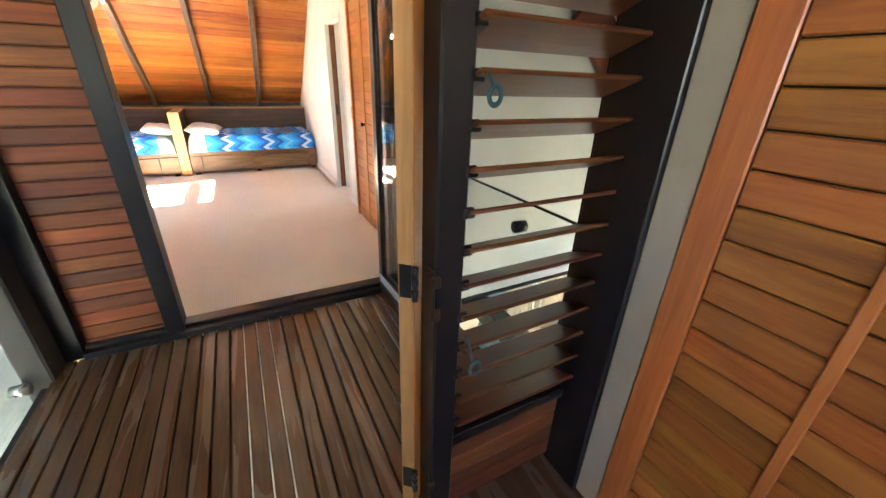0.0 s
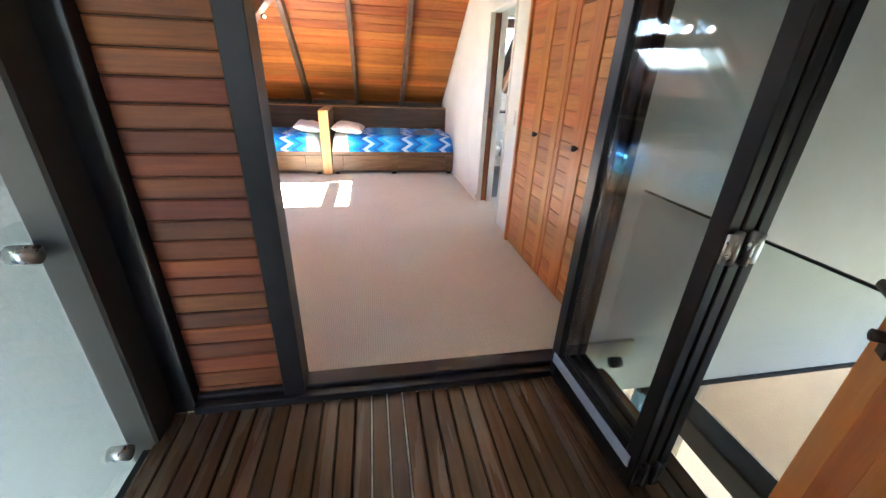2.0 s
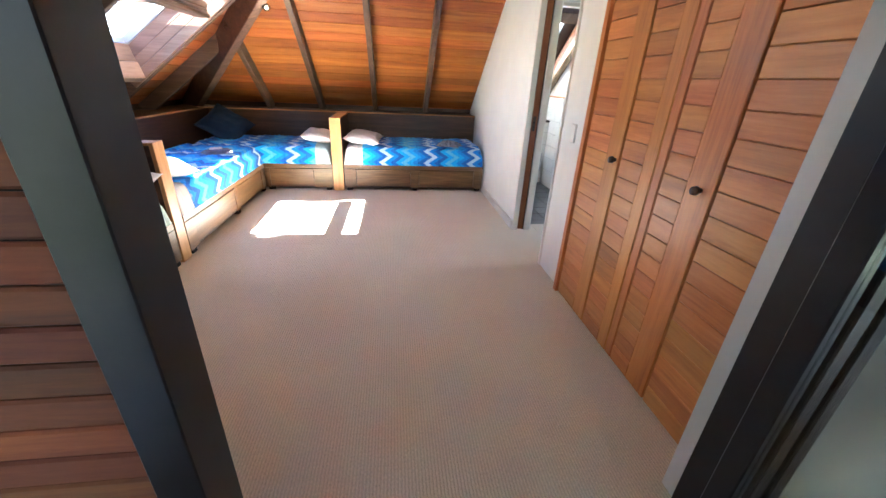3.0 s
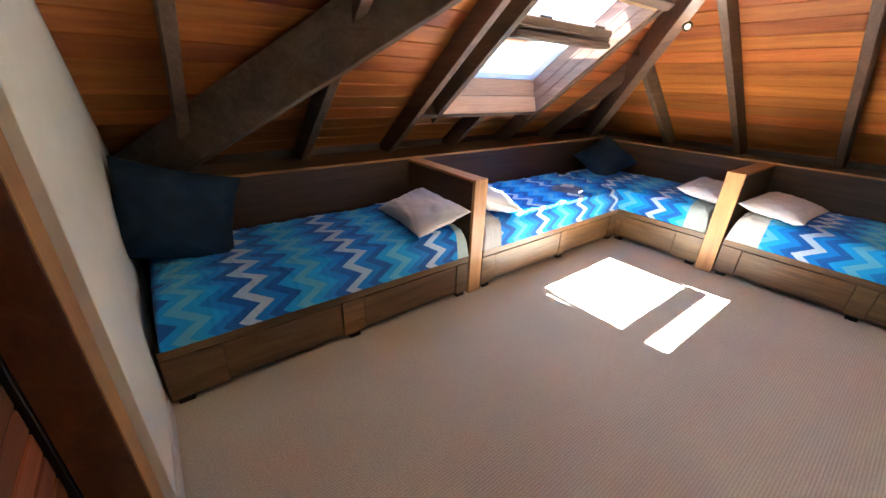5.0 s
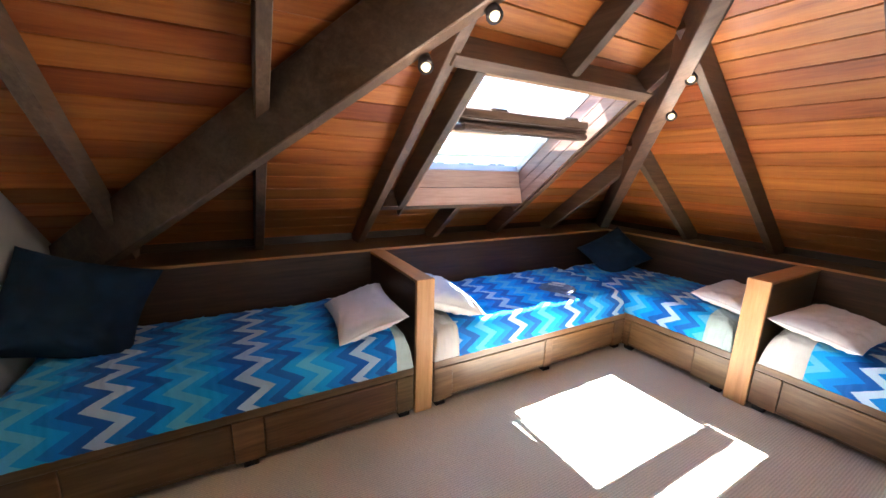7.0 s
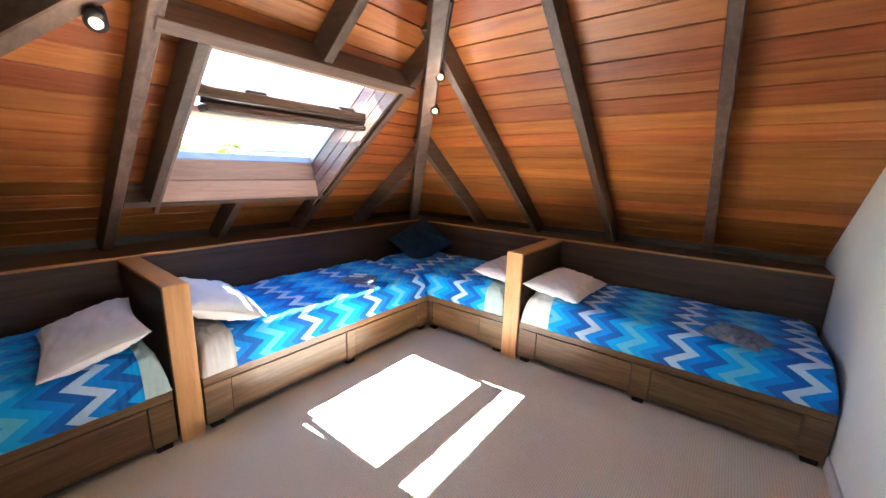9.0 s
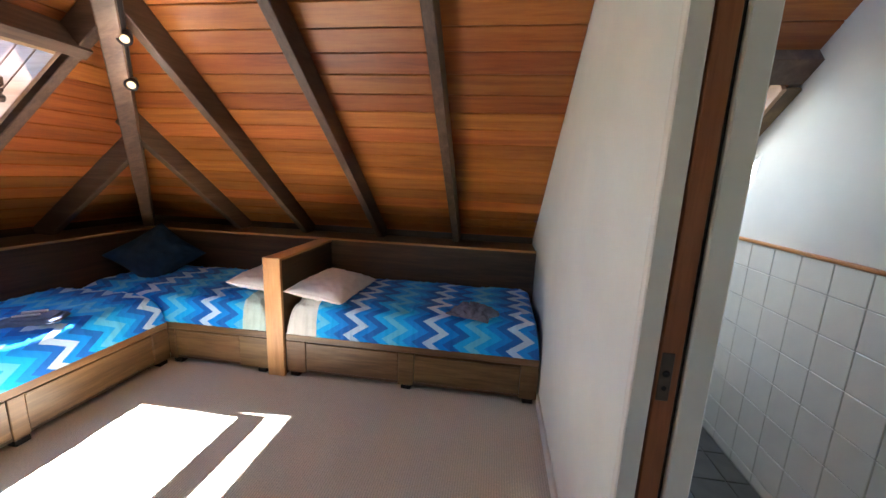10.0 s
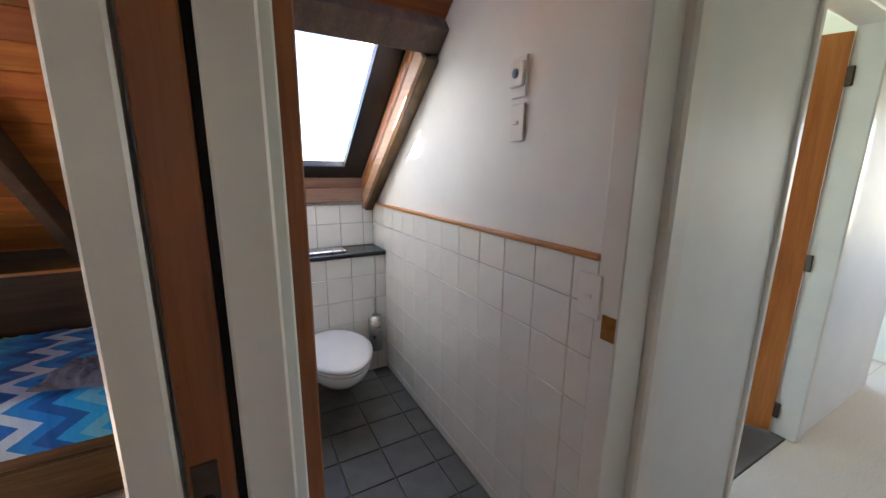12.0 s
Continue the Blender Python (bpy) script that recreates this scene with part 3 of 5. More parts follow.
def bed(label, at, platform, axis, a, b, drawers):
    e = thing("bed", at, label, "bed base", "built-in bunk beds")
    part("platform", Mesh().box(*platform), stain_y if axis == "y" else stain_x, e)
    bed_front(e, axis, a, b, drawers)
    return e


bed("dark-stained low bed base with two drawers beside the wall", (-2.28, 3.67, 0), (BX + 0.03, FX - 0.035, 2.715, 4.635, 0.05, BASE_Z - 0.004), "y", 2.715, 4.635, [(2.98, 3.62), (3.77, 4.52)])
bed("dark-stained low bed base with two drawers under the skylight", (-2.28, 5.8, 0), (BX + 0.03, FX - 0.035, 4.78, 7.57, 0.05, BASE_Z - 0.004), "y", 4.78, FY, [(4.93, 5.78), (5.86, 6.62)])
bed("dark-stained low bed base in the room's corner", (-1.4, 7.17, 0), (-1.87, -1.0, FY + 0.035, 7.57, 0.05, BASE_Z - 0.004), "x", -1.84, -1.0, [(-1.78, -1.24)])
bed("dark-stained low bed base with two drawers beside the white wall", (0.07, 7.17, 0), (-0.85, 0.985, FY + 0.035, 7.57, 0.05, BASE_Z - 0.004), "x", -0.855, 0.985, [(-0.70, 0.00), (0.12, 0.86)])

MZ = 0.575


def mattress(at, label, box, axis, cut, sheet_end, cover_mat, turned_mat, turned_label, seed):
    """cut: where along the axis the cover stops and the sheet shows; sheet_end: -1 for its low end, 1 for its high end."""
    e = thing("mattress", at, label, "mattress", "mattresses")
    low, high = ((cut, 99), (-99, cut + 0.02)) if sheet_end < 0 else ((-99, cut), (cut - 0.02, 99))
    part("cover", soft_box(*box, seed, axis, low), cover_mat, e, "blue zigzag cotton cover", True)
    part("sheet", soft_box(*box, seed, axis, high, -0.004), turned_mat, e, turned_label, True)


mattress((-2.28, 3.7, BASE_Z), "mattress in blue zigzag cotton against the wall", (BX + 0.03, FX + 0.005, 2.73, 4.645, BASE_Z, MZ), "y", 4.52, 1, chev_y, aqua_sheet, "pale aqua sheet end", 1)
mattress((-2.28, 5.8, BASE_Z), "mattress in sunlit blue zigzag cotton under the skylight", (BX + 0.03, FX + 0.005, 4.775, 6.75, BASE_Z, MZ), "y", 4.97, -1, chev_y, sheet, "white sheet turned over", 2)
mattress((-1.8, 7.17, BASE_Z), "mattress in blue zigzag cotton in the bed corner", (BX + 0.03, -1.0, FY + 0.002, 7.57, BASE_Z, MZ - 0.005), "x", -1.20, 1, chev_x, aqua_sheet, "pale aqua sheet end", 3)
mattress((0.07, 7.17, BASE_Z), "mattress in blue zigzag cotton beside the white wall", (-0.857, 0.985, FY - 0.005, 7.57, BASE_Z, MZ + 0.01), "x", -0.61, -1, chev_x, sheet, "white sheet turned over", 4)

# bed backs, ledge and dividers
bk = thing("backboard", (BX, 5.2, 0), "dark-stained bed backboard with golden top edge along the sloped wall", "backboard")
part("panel", Mesh().box(BX - 0.022, BX, 2.705, BY + 0.02, 0.2, 0.900), stain_y, bk)
part("top_edge", Mesh().box(BX - 0.024, BX + 0.002, 2.705, BY - 0.002, 0.900, 0.918, 0.002), edge_gold_y, bk, "golden timber edge")
bk = thing("backboard", (-0.9, BY, 0), "dark-stained bed backboard with golden top edge along the far slope", "backboard")
part("panel", Mesh().box(BX, WALL_E - 0.003, BY, BY + 0.022, 0.2, 0.900), stain_x, bk)
part("top_edge", Mesh().box(BX + 0.003, WALL_E - 0.003, BY - 0.002, BY + 0.024, 0.900, 0.918, 0.002), edge_gold_x, bk, "golden timber edge")
ledge = thing("ledge", (-2.9, 6, 0.9), "stained timber ledge between the bed backs and the ceiling", "shelf")
part("board", Mesh().box(X0 - 0.15, BX - 0.024, 2.705, 8.0, 0.893, 0.914), drawer_y, ledge)
part("board", Mesh().box(BX - 0.022, WALL_E - 0.003, BY + 0.024, 8.01, 0.893, 0.914), drawer_x, ledge)
# Dark strips fill the eaves gap and paint the shade between ledge and roof.
part("fillet", Mesh().box(BX - 0.45, WALL_E - 0.003, 7.985, 8.012, 0.914, 0.985), stain_x, ledge, "dark strip added for the shade under the roof boards")
part("fillet", Mesh().box(X0 - 0.012, X0 + 0.015, 2.705, 7.98, 0.914, 0.985), stain_y, ledge)


def divider(at, label, panel, cap, post, mats):
    d = thing("bed_divider", at, label, "divider", "bed dividers")
    part("panel", Mesh().box(*panel), mats[0], d)
    part("cap", Mesh().box(*cap, 0.003), mats[1], d, "brown timber cap")
    part("end_post", Mesh().box(*post, 0.003), edge_gold, d, "pale golden timber end post")


divider((-2.28, 4.705, 0), "stained timber bed divider with pale golden end post", (BX + 0.002, FX - 0.030, 4.655, 4.762, 0.0, 0.885), (BX + 0.004, FX - 0.030, 4.650, 4.768, 0.886, 0.906),
        (FX - 0.028, FX + 0.002, 4.648, 4.770, 0.0, 0.908), (stain_x, edge_gold_x))
divider((-0.925, 7.17, 0), "stained timber bed divider with pale golden end post", (-0.988, -0.868, FY + 0.008, BY - 0.002, 0.0, 0.885), (-0.993, -0.863, FY + 0.008, BY - 0.004, 0.886, 0.906),
        (-0.995, -0.861, FY - 0.022, FY + 0.006, 0.0, 0.908), (stain_y, edge_gold_y))


def cushion(name, m, w, l, h, mat, label, cat, group, seed, n=40):
    """A filled cushion: plump middle, thin pinched seams and pointed corners."""
    me = Mesh()
    for side in (1, -1):
        for i in range(n + 1):
            for j in range(n + 1):
                u, v = math.sin(math.pi / 2 * (2 * i / n - 1)), math.sin(math.pi / 2 * (2 * j / n - 1))
                k = (1 - u ** 4) * (1 - v ** 4)
                ear = 1 + 0.06 * (u * v) ** 2 - 0.07 * ((1 - u * u) * abs(v) ** 3 + (1 - v * v) * abs(u) ** 3)
                z = side * h / 2 * k ** 0.55
                z += 0.10 * h * noise.noise(Vector((u * 2.2, v * 2.2, seed + side))) * k
                z += 0.07 * h * noise.noise(Vector((u * 6 + v * 2, v * 6, seed))) * min(1, k * 3)
                ang = math.atan2(abs(v) - 1.05, abs(u) - 1.05)
                z += 0.10 * h * noise.noise(Vector((ang * 7, u * 0.8 + seed, v * 0.8))) * min(1, k * 2.5) * (abs(u * v) ** 0.5)
                me.v.append(tuple(m @ Vector((u * w / 2 * ear, v * l / 2 * ear, z))))
    c = (n + 1) ** 2
    for i in range(n):
        for j in range(n):
            a = i * (n + 1) + j
            q = [a, a + n + 1, a + n + 2, a + 1]
            me.f.append(q)
            me.f.append([c + t for t in reversed(q)])
    edge = [i * (n + 1) for i in range(n + 1)] + [n * (n + 1) + j for j in range(1, n + 1)] + [i * (n + 1) + n for i in range(n - 1, -1, -1)] + [j for j in range(n - 1, 0, -1)]
    for a, b in zip(edge, edge[1:] + edge[:1]):
        me.f.append([a, c + a, c + b, b])
    return solo(name, me, mat, label, cat, group, smooth=True)


cushion("pillow", pose(-2.135, 4.40, MZ + 0.080, 16, 0, -5), 0.64, 0.40, 0.15, pillow_mat, "white cotton pillow leaning on the bed divider", "pillow", "pillows", 1)
cushion("pillow", pose(-2.19, 4.985, MZ + 0.105, -20, 0, -5), 0.66, 0.42, 0.17, pillow_mat, "white cotton pillow beside the bed divider", "pillow", "pillows", 2)
cushion("pillow", pose(-1.20, 7.17, MZ + 0.065, 0, 8, 4), 0.38, 0.62, 0.14, pillow_mat, "white cotton pillow beside the corner bed's divider", "pillow", "pillows", 3)
cushion("pillow", pose(-0.605, 7.06, MZ + 0.068, 0, 6, -3), 0.43, 0.63, 0.14, pillow_mat, "white cotton pillow on the white sheet", "pillow", "pillows", 4)
cushion("cushion", pose(-2.46, 2.945, MZ + 0.215, 60, 0, 98) @ pose(0, 0, 0, 0, 0, -20), 0.60, 0.54, 0.30, navy_mat, "large navy cushion leaning against the white wall", "cushion", "navy cushions", 5)
cushion("cushion", pose(-2.40, 7.27, MZ + 0.15, 42, 0, 42) @ pose(0, 0, 0, 0, 0, 40), 0.52, 0.50, 0.18, navy_mat, "large navy cushion in the bed corner", "cushion", "navy cushions", 6)


def towel(at, rz, label, seed):
    m = Mesh()
    for k, (w, l) in enumerate(((0.30, 0.20), (0.27, 0.185), (0.20, 0.15))):
        z = 0.012 * k
        rings = []
        for zz, g in ((z, 0.94), (z + 0.006, 1.0), (z + 0.012, 0.94)):
            ring = []
            for i in range(40):
                a = 2 * math.pi * i / 40
                c, s_ = math.cos(a), math.sin(a)
                r = (abs(c) ** 5 + abs(s_) ** 5) ** -0.2
                wob = 1 + 0.06 * noise.noise(Vector((c * 2, s_ * 2, seed + k * 3)))
                lift = 0.006 * noise.noise(Vector((c * 3, s_ * 3, seed + k)))
                ring.append(Vector((c * r * w / 2 * g * wob + 0.01 * k, s_ * r * l / 2 * g * wob, zz + lift + 0.006)))
            rings.append(ring)
        m.rings(rings)
    pl = pose(*at, 0, 0, rz)
    m.v = [tuple(pl @ Vector(v)) for v in m.v]
    return solo("folded_towel", m, towel_mat, label, "towel", "folded towels", smooth=False)


towel((-2.07, 6.10, MZ - 0.004), 30, "folded blue-grey towel on the zigzag bed cover", 1)


def crumpled(at, rz, w, l, h, mat, label, seed, n=46):
    """Cloth thrown down in a low heap of sharp folds."""
    me, pl = Mesh(), pose(*at, 0, 0, rz)
    for i in range(n + 1):
        for j in range(n + 1):
            u, v = 2 * i / n - 1, 2 * j / n - 1
            r = min(1.0, max(abs(u), abs(v)))
            a = math.atan2(v, u)
            out = 0.86 + 0.20 * noise.noise(Vector((math.cos(a) * 1.5, math.sin(a) * 1.5, seed)))
            c1 = abs(noise.noise(Vector((u * 2.3 + v * 0.8, v * 2.1, seed + 3))))
            c2 = abs(noise.noise(Vector((u * 5.0, v * 4.4 - u * 2, seed + 7))))
            z = h * (1 - r ** 3) * (0.55 + 0.75 * (1 - 2.4 * c1)) + h * 0.45 * (0.5 - 2 * c2) * (1 - r ** 6)
            me.v.append(tuple(pl @ Vector((u * w / 2 * out, v * l / 2 * out, max(0.0, z) + 0.008 * (1 - r)))))
    for i in range(n):
        for j in range(n):
            a = i * (n + 1) + j
            me.f.append([a, a + n + 1, a + n + 2, a + 1])
    return solo("crumpled_towel", me, mat, label, "towel", "", smooth=True)


crumpled((0.51, 6.84, MZ + 0.018), -20, 0.36, 0.27, 0.045, towel_mat, "crumpled blue-grey towel on the zigzag bed cover", 2)
solo("towel_tie", Mesh().tube((-2.11, 6.03, MZ + 0.050), (-2.01, 6.10, MZ + 0.050), 0.006).tube((-2.13, 6.09, MZ + 0.050), (-2.04, 6.16, MZ + 0.049), 0.008), pillow_mat, "pale cloth strap lying on the folded towel", "strap")

# track lamps
def spot(at, to, label):
    e = thing("spotlight", at, label, "lamp", "ceiling spotlights")
    at, to = Vector(at), Vector(to)
    d = (to - at).normalized()
    part("housing", Mesh().tube(at - d * 0.085, at - d * 0.005, 0.026, 0.034), black_metal, e, "black metal housing", True)
    part("bulb", Mesh().tube(at - d * 0.010, at + d * 0.010, 0.022, 0.014), bulb, e, "glowing warm bulb", True)
    part("arm", Mesh().tube(at - d * 0.05, at - d * 0.05 + Vector((0, 0, 0.10)), 0.008), black_metal, e, "", True)


def track(p, q, label):
    solo("lamp_track", Mesh().tube(p, q, 0.017, n=8), black_metal, label, "lamp track", "lamp tracks")


spot((-1.385, 4.455, 1.975), (-0.6, 4.2, 1.2), "small lit black spotlight under the diagonal beam")
spot((-1.18, 4.64, 2.14), (-0.4, 4.4, 1.3), "small lit black spotlight under the diagonal beam")
track((-1.50, 4.33, 1.985), (-0.95, 4.88, 2.41), "black lamp track along the diagonal beam")
spot((-1.43, 6.30, 1.95), (-0.5, 5.2, 1.2), "small lit black spotlight under the hip beam")
spot((-1.235, 6.11, 2.12), (-0.4, 5.1, 1.3), "small lit black spotlight under the hip beam")
track((-1.50, 6.36, 1.98), (-0.95, 5.83, 2.41), "black lamp track along the hip beam")

# skirting
setting("baseboard", Mesh().box(WALL_E - 0.014, WALL_E, 5.33, FY, 0.0, 0.09).box(-1.8, -1.25, WALL_S + 0.08, WALL_S + 0.094, 0.0, 0.09), trim_paint, "low white painted skirting board", "skirting")

# wardrobe
wr = thing("wardrobe", (1.25, 3.4, 0), "built-in cedar wardrobe with boarded doors and small knobs", "wardrobe")
WX = 0.965
part("casing", Mesh().box(WX - 0.012, 1.06, 4.075, 4.118, 0.0, 2.14), wardrobe_wood, wr)
part("casing", Mesh().box(WX - 0.012, 1.06, 2.62, 2.66, 0.0, 2.14), wardrobe_wood, wr)
part("head", Mesh().box(WX - 0.012, 1.06, 2.66, 4.075, 2.085, 2.14), cedar_panel, wr)
part("back", Mesh().box(1.02, 1.04, 2.66, 4.075, 0.0, 2.09), shadow_gap, wr)
LEAVES = []
for y1, y0, stiles, knob in ((4.07, 3.69, ((3.82, 3.69),), 3.72), (3.685, 3.405, ((3.49, 3.405),), None), (3.40, 3.05, ((3.40, 3.345), (3.19, 3.05)), 3.11), (3.045, 2.665, ((2.76, 2.665),), None)):
    dr = part("door", Mesh().box(WX + 0.022, WX + 0.034, y0, y1, 0.015, 2.08), wardrobe_wood, wr)
    for a, b in stiles:
        part("stile", Mesh().box(WX, WX + 0.022, b, a, 0.012, 2.082, 0.004), wardrobe_wood, dr)
    hi = min([y1] + [b for a, b in stiles if a > y1 - 0.01])
    lo = max([y0] + [a for a, b in stiles if b < y0 + 0.01])
    LEAVES.append((dr, lo + 0.002, hi - 0.002))
    part("bottom_rail", Mesh().box(WX + 0.002, WX + 0.022, lo + 0.002, hi - 0.002, 0.012, 0.10, 0.003), cedar_panel, dr)
    if knob:
        part("knob", Mesh().tube((WX + 0.004, knob, 1.03), (WX - 0.018, knob, 1.03), 0.010, 0.012).tube((WX - 0.018, knob, 1.03), (WX - 0.036, knob, 1.03), 0.019, 0.016), bronze, dr, "small turned bronze knob", True)

# doorway to the hall with a sliding door in its pocket
dw = thing("door_1", (1.1, 5.33, 0), "cedar pocket door slid into the white wall", "door")
dw["kind"] = "structure"
part("leaf", Mesh().box(1.052, 1.104, 5.303, 5.42, 0.01, 2.02), cedar_dark, dw)
# Solid near-black box in place of the pocket's shaded slot.
part("pocket", Mesh().box(1.105, 1.1145, 5.312, 5.40, 0.0, 2.03, 0.001), shadow_gap, dw, "black strip painted as the shaded slot of the door pocket")
part("latch_plate", Mesh().box(1.056, 1.086, 5.300, 5.304, 0.985, 1.115, 0.002), bronze, dw, "dark metal latch plate")
part("keyhole", Mesh().tube((1.071, 5.3015, 1.06), (1.071, 5.2985, 1.06), 0.009).tube((1.071, 5.3015, 1.02), (1.071, 5.2985, 1.02), 0.006), shadow_gap, dw, "", True)
setting("trim_hall_door", Mesh().box(0.993, 1.046, 5.300, 5.329, 0.0, 2.05, 0.004).box(1.115, 1.177, 5.300, 5.329, 0.0, 2.05, 0.004), trim_paint, "white painted door jamb", "door jamb")
setting("trim_hall_door_near", Mesh().box(0.985, 1.11, 4.50, 4.535, 0.0, 2.05, 0.004), trim_paint, "white painted door jamb", "door jamb")
solo("light_switch", Mesh().box(WALL_E - 0.012, WALL_E, 4.28, 4.35, 1.03, 1.15, 0.004), plastic, "white plastic light switch on the white wall", "light switch")

# hall and toilet walls
setting("wall_hall_north", Mesh().box(1.195, 2.07, 5.40, 5.52, 2.03, 2.6).box(2.07, 3.02, 5.44, 5.54, 0, 2.6).box(3.02, 3.76, 5.44, 5.54, 2.20, 2.6).box(3.76, 4.9, 5.44, 5.54, 0, 2.6), white_paint)
# The gap in the end wall is unseen, added to let some sky in.
setting("wall_hall_east", Mesh().box(5.6, 5.7, 4.2, 5.6, 0, 1.0).box(5.6, 5.7, 4.2, 5.6, 1.9, 2.6).box(4.9, 4.98, 5.44, 7.0, 0, 2.6).box(4.7, 5.7, 7.0, 7.1, 0, 2.6), white_paint)
setting("ceiling_hall", Mesh().box(1.1, 5.7, 4.2, 5.5, 2.42, 2.5).box(2.1, 5.7, 5.5, 7.1, 2.42, 2.5), white_paint)
setting("floor_bath", Mesh().box(2.15, 4.9, 5.48, 7.1, -0.06, -0.004), floor_tile, "dark grey tiled bathroom floor", "floor")
setting("floor_hall_end", Mesh().box(4.9, 5.7, 5.47, 7.1, -0.06, 0.0), carpet, "beige carpet at the hall's end", "carpet")
setting("trim_toilet_door", Mesh().box(2.040, 2.075, 5.42, 5.50, 0, 2.03, 0.004).box(2.065, 2.185, 5.425, 5.445, 0, 2.09, 0.006).box(2.188, 2.275, 5.395, 5.442, 0, 2.4, 0.01).box(1.195, 2.040, 5.42, 5.50, 2.0, 2.03), trim_paint, "white painted door frame", "door frame")
setting("trim_bath_door", Mesh().box(2.985, 3.022, 5.425, 5.55, 0, 2.24, 0.006).box(3.755, 3.82, 5.425, 5.55, 0, 2.24, 0.006).box(3.022, 3.755, 5.425, 5.55, 2.16, 2.24, 0.006), trim_paint, "white painted door frame", "door frame")
wd = thing("door_2", (1.28, 5.5, 0), "cedar toilet door standing open along the wall", "door")
wd["kind"] = "structure"
part("leaf", Mesh().box(1.198, 1.238, 5.455, 6.18, 0.01, 1.99), cedar_dark, wd)
bd = thing("door_3", (3.45, 5.56, 0), "cedar bathroom door standing ajar with black hinges", "door")
bd["kind"] = "structure"
BD = pose(3.752, 5.552, 0, 0, 0, 118)
part("leaf", Mesh(BD).box(0.0, 0.72, -0.02, 0.018, 0.01, 2.14), cedar_door, bd)
for z in (0.15, 1.02, 1.94):
    part("hinge", Mesh().box(3.738, 3.756, 5.520, 5.556, z - 0.045, z + 0.045, 0.003), bronze, bd, "dark metal hinge")
solo("strike_plate", Mesh().box(2.036, 2.041, 5.425, 5.470, 1.0, 1.075, 0.001), old_brass, "tarnished brass strike plate on the door frame", "strike plate")

# toilet room
setting("wall_toilet", Mesh().box(2.056, 2.15, 5.44, 8.0, 0, 2.6).box(1.195, 2.056, 7.315, 7.60, 0, 0.885).box(1.195, 2.056, 7.575, 7.64, 0.885, 1.25), white_paint, "white painted toilet wall", "wall")
TS = thing("window_2", (1.63, 7.0, 1.6), "roof window with dark stained timber lining over the toilet", "window")
TS["kind"] = "structure"
part("trimmer", Mesh(FAR).box(1.81, 1.95, 1.20, 2.056, -0.07, 0.03), rafter_y, TS, "dark timber trimmer")
for a, b in ((-0.10, -0.01), (-0.006, 0.09)):
    part("lining_board", Mesh(FAR).box(0.50, 1.81, 1.962, 1.985, a, b), lit_lining_y, TS)
    part("lining_board", Mesh(FAR).box(0.50, 1.81, 1.275, 1.298, a, b), lit_lining_y, TS)
part("edge_strip", Mesh(FAR).box(0.35, 1.81, 1.985, 2.052, -0.10, -0.08), drawer_y, TS)
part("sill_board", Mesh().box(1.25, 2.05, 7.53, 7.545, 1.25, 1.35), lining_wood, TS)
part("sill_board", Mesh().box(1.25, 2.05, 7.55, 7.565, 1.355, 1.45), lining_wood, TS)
for a, b, c, d in ((0.62, 0.76, 1.29, 1.97), (1.80, 1.86, 1.29, 1.97), (0.76, 1.80, 1.29, 1.345), (0.76, 1.80, 1.815, 1.97)):
    part("frame", Mesh(FAR).box(a, b, c, d, 0.085, 0.14), black_metal, TS, "black window frame")
p2 = part("pane", Mesh(FAR).box(0.70, 1.80, 1.345, 1.915, 0.12, 0.126, 0.001), clear_glass, TS)
p2.visible_shadow = False
solo("dado_rail", Mesh().box(2.034, 2.056, 5.50, 7.57, 1.228, 1.246, 0.004), cedar_panel, "slim cedar rail above the white wall tiles", "dado rail")
solo("shelf", Mesh().box(1.195, 2.046, 7.285, 7.575, 0.886, 0.914, 0.004), stone, "black stone shelf over the toilet", "shelf")
solo("tray", Mesh().box(1.40, 1.78, 7.36, 7.50, 0.914, 0.930, 0.006), steel, "flat metal tray on the black shelf", "tray")

tl = thing("toilet", (1.57, 7.1, 0), "white wall-hung ceramic toilet with closed lid", "toilet")


def oval(cy, z, w, l, n=32, flat=0.0):
    ring = []
    for i in range(n):
        a = 2 * math.pi * i / n
        y = -math.sin(a) * l
        ring.append(Vector((1.60 + math.cos(a) * w * 1.15 * (1 - 0.12 * max(0, math.sin(a))), cy - 0.06 + y * 1.12, z - 0.03)))
    return ring


part("bowl", Mesh().rings([oval(7.14, 0.115, 0.030, 0.040), oval(7.14, 0.15, 0.036, 0.050), oval(7.13, 0.195, 0.048, 0.075), oval(7.10, 0.215, 0.085, 0.14), oval(7.07, 0.26, 0.135, 0.21), oval(7.05, 0.32, 0.168, 0.258), oval(7.045, 0.375, 0.178, 0.27)]), ceramic, tl, "", True)
part("seat", Mesh().rings([oval(7.045, 0.378, 0.182, 0.272), oval(7.045, 0.392, 0.186, 0.276), oval(7.045, 0.397, 0.182, 0.272)]), plastic, tl, "", True)
part("lid", Mesh().rings([oval(7.045, 0.399, 0.184, 0.274), oval(7.045, 0.414, 0.187, 0.277), oval(7.045, 0.424, 0.16, 0.25), oval(7.045, 0.426, 0.05, 0.1)]), plastic, tl, "", True)
part("mount", Mesh().box(1.46, 1.70, 7.25, 7.314, 0.12, 0.37, 0.03), ceramic, tl)
br = thing("toilet_brush", (1.93, 7.24, 0), "brushed steel toilet brush holder on the wall", "toilet brush")
part("holder", Mesh().tube((1.935, 7.24, 0.20), (1.935, 7.24, 0.45), 0.05, n=20), steel, br, "", True)
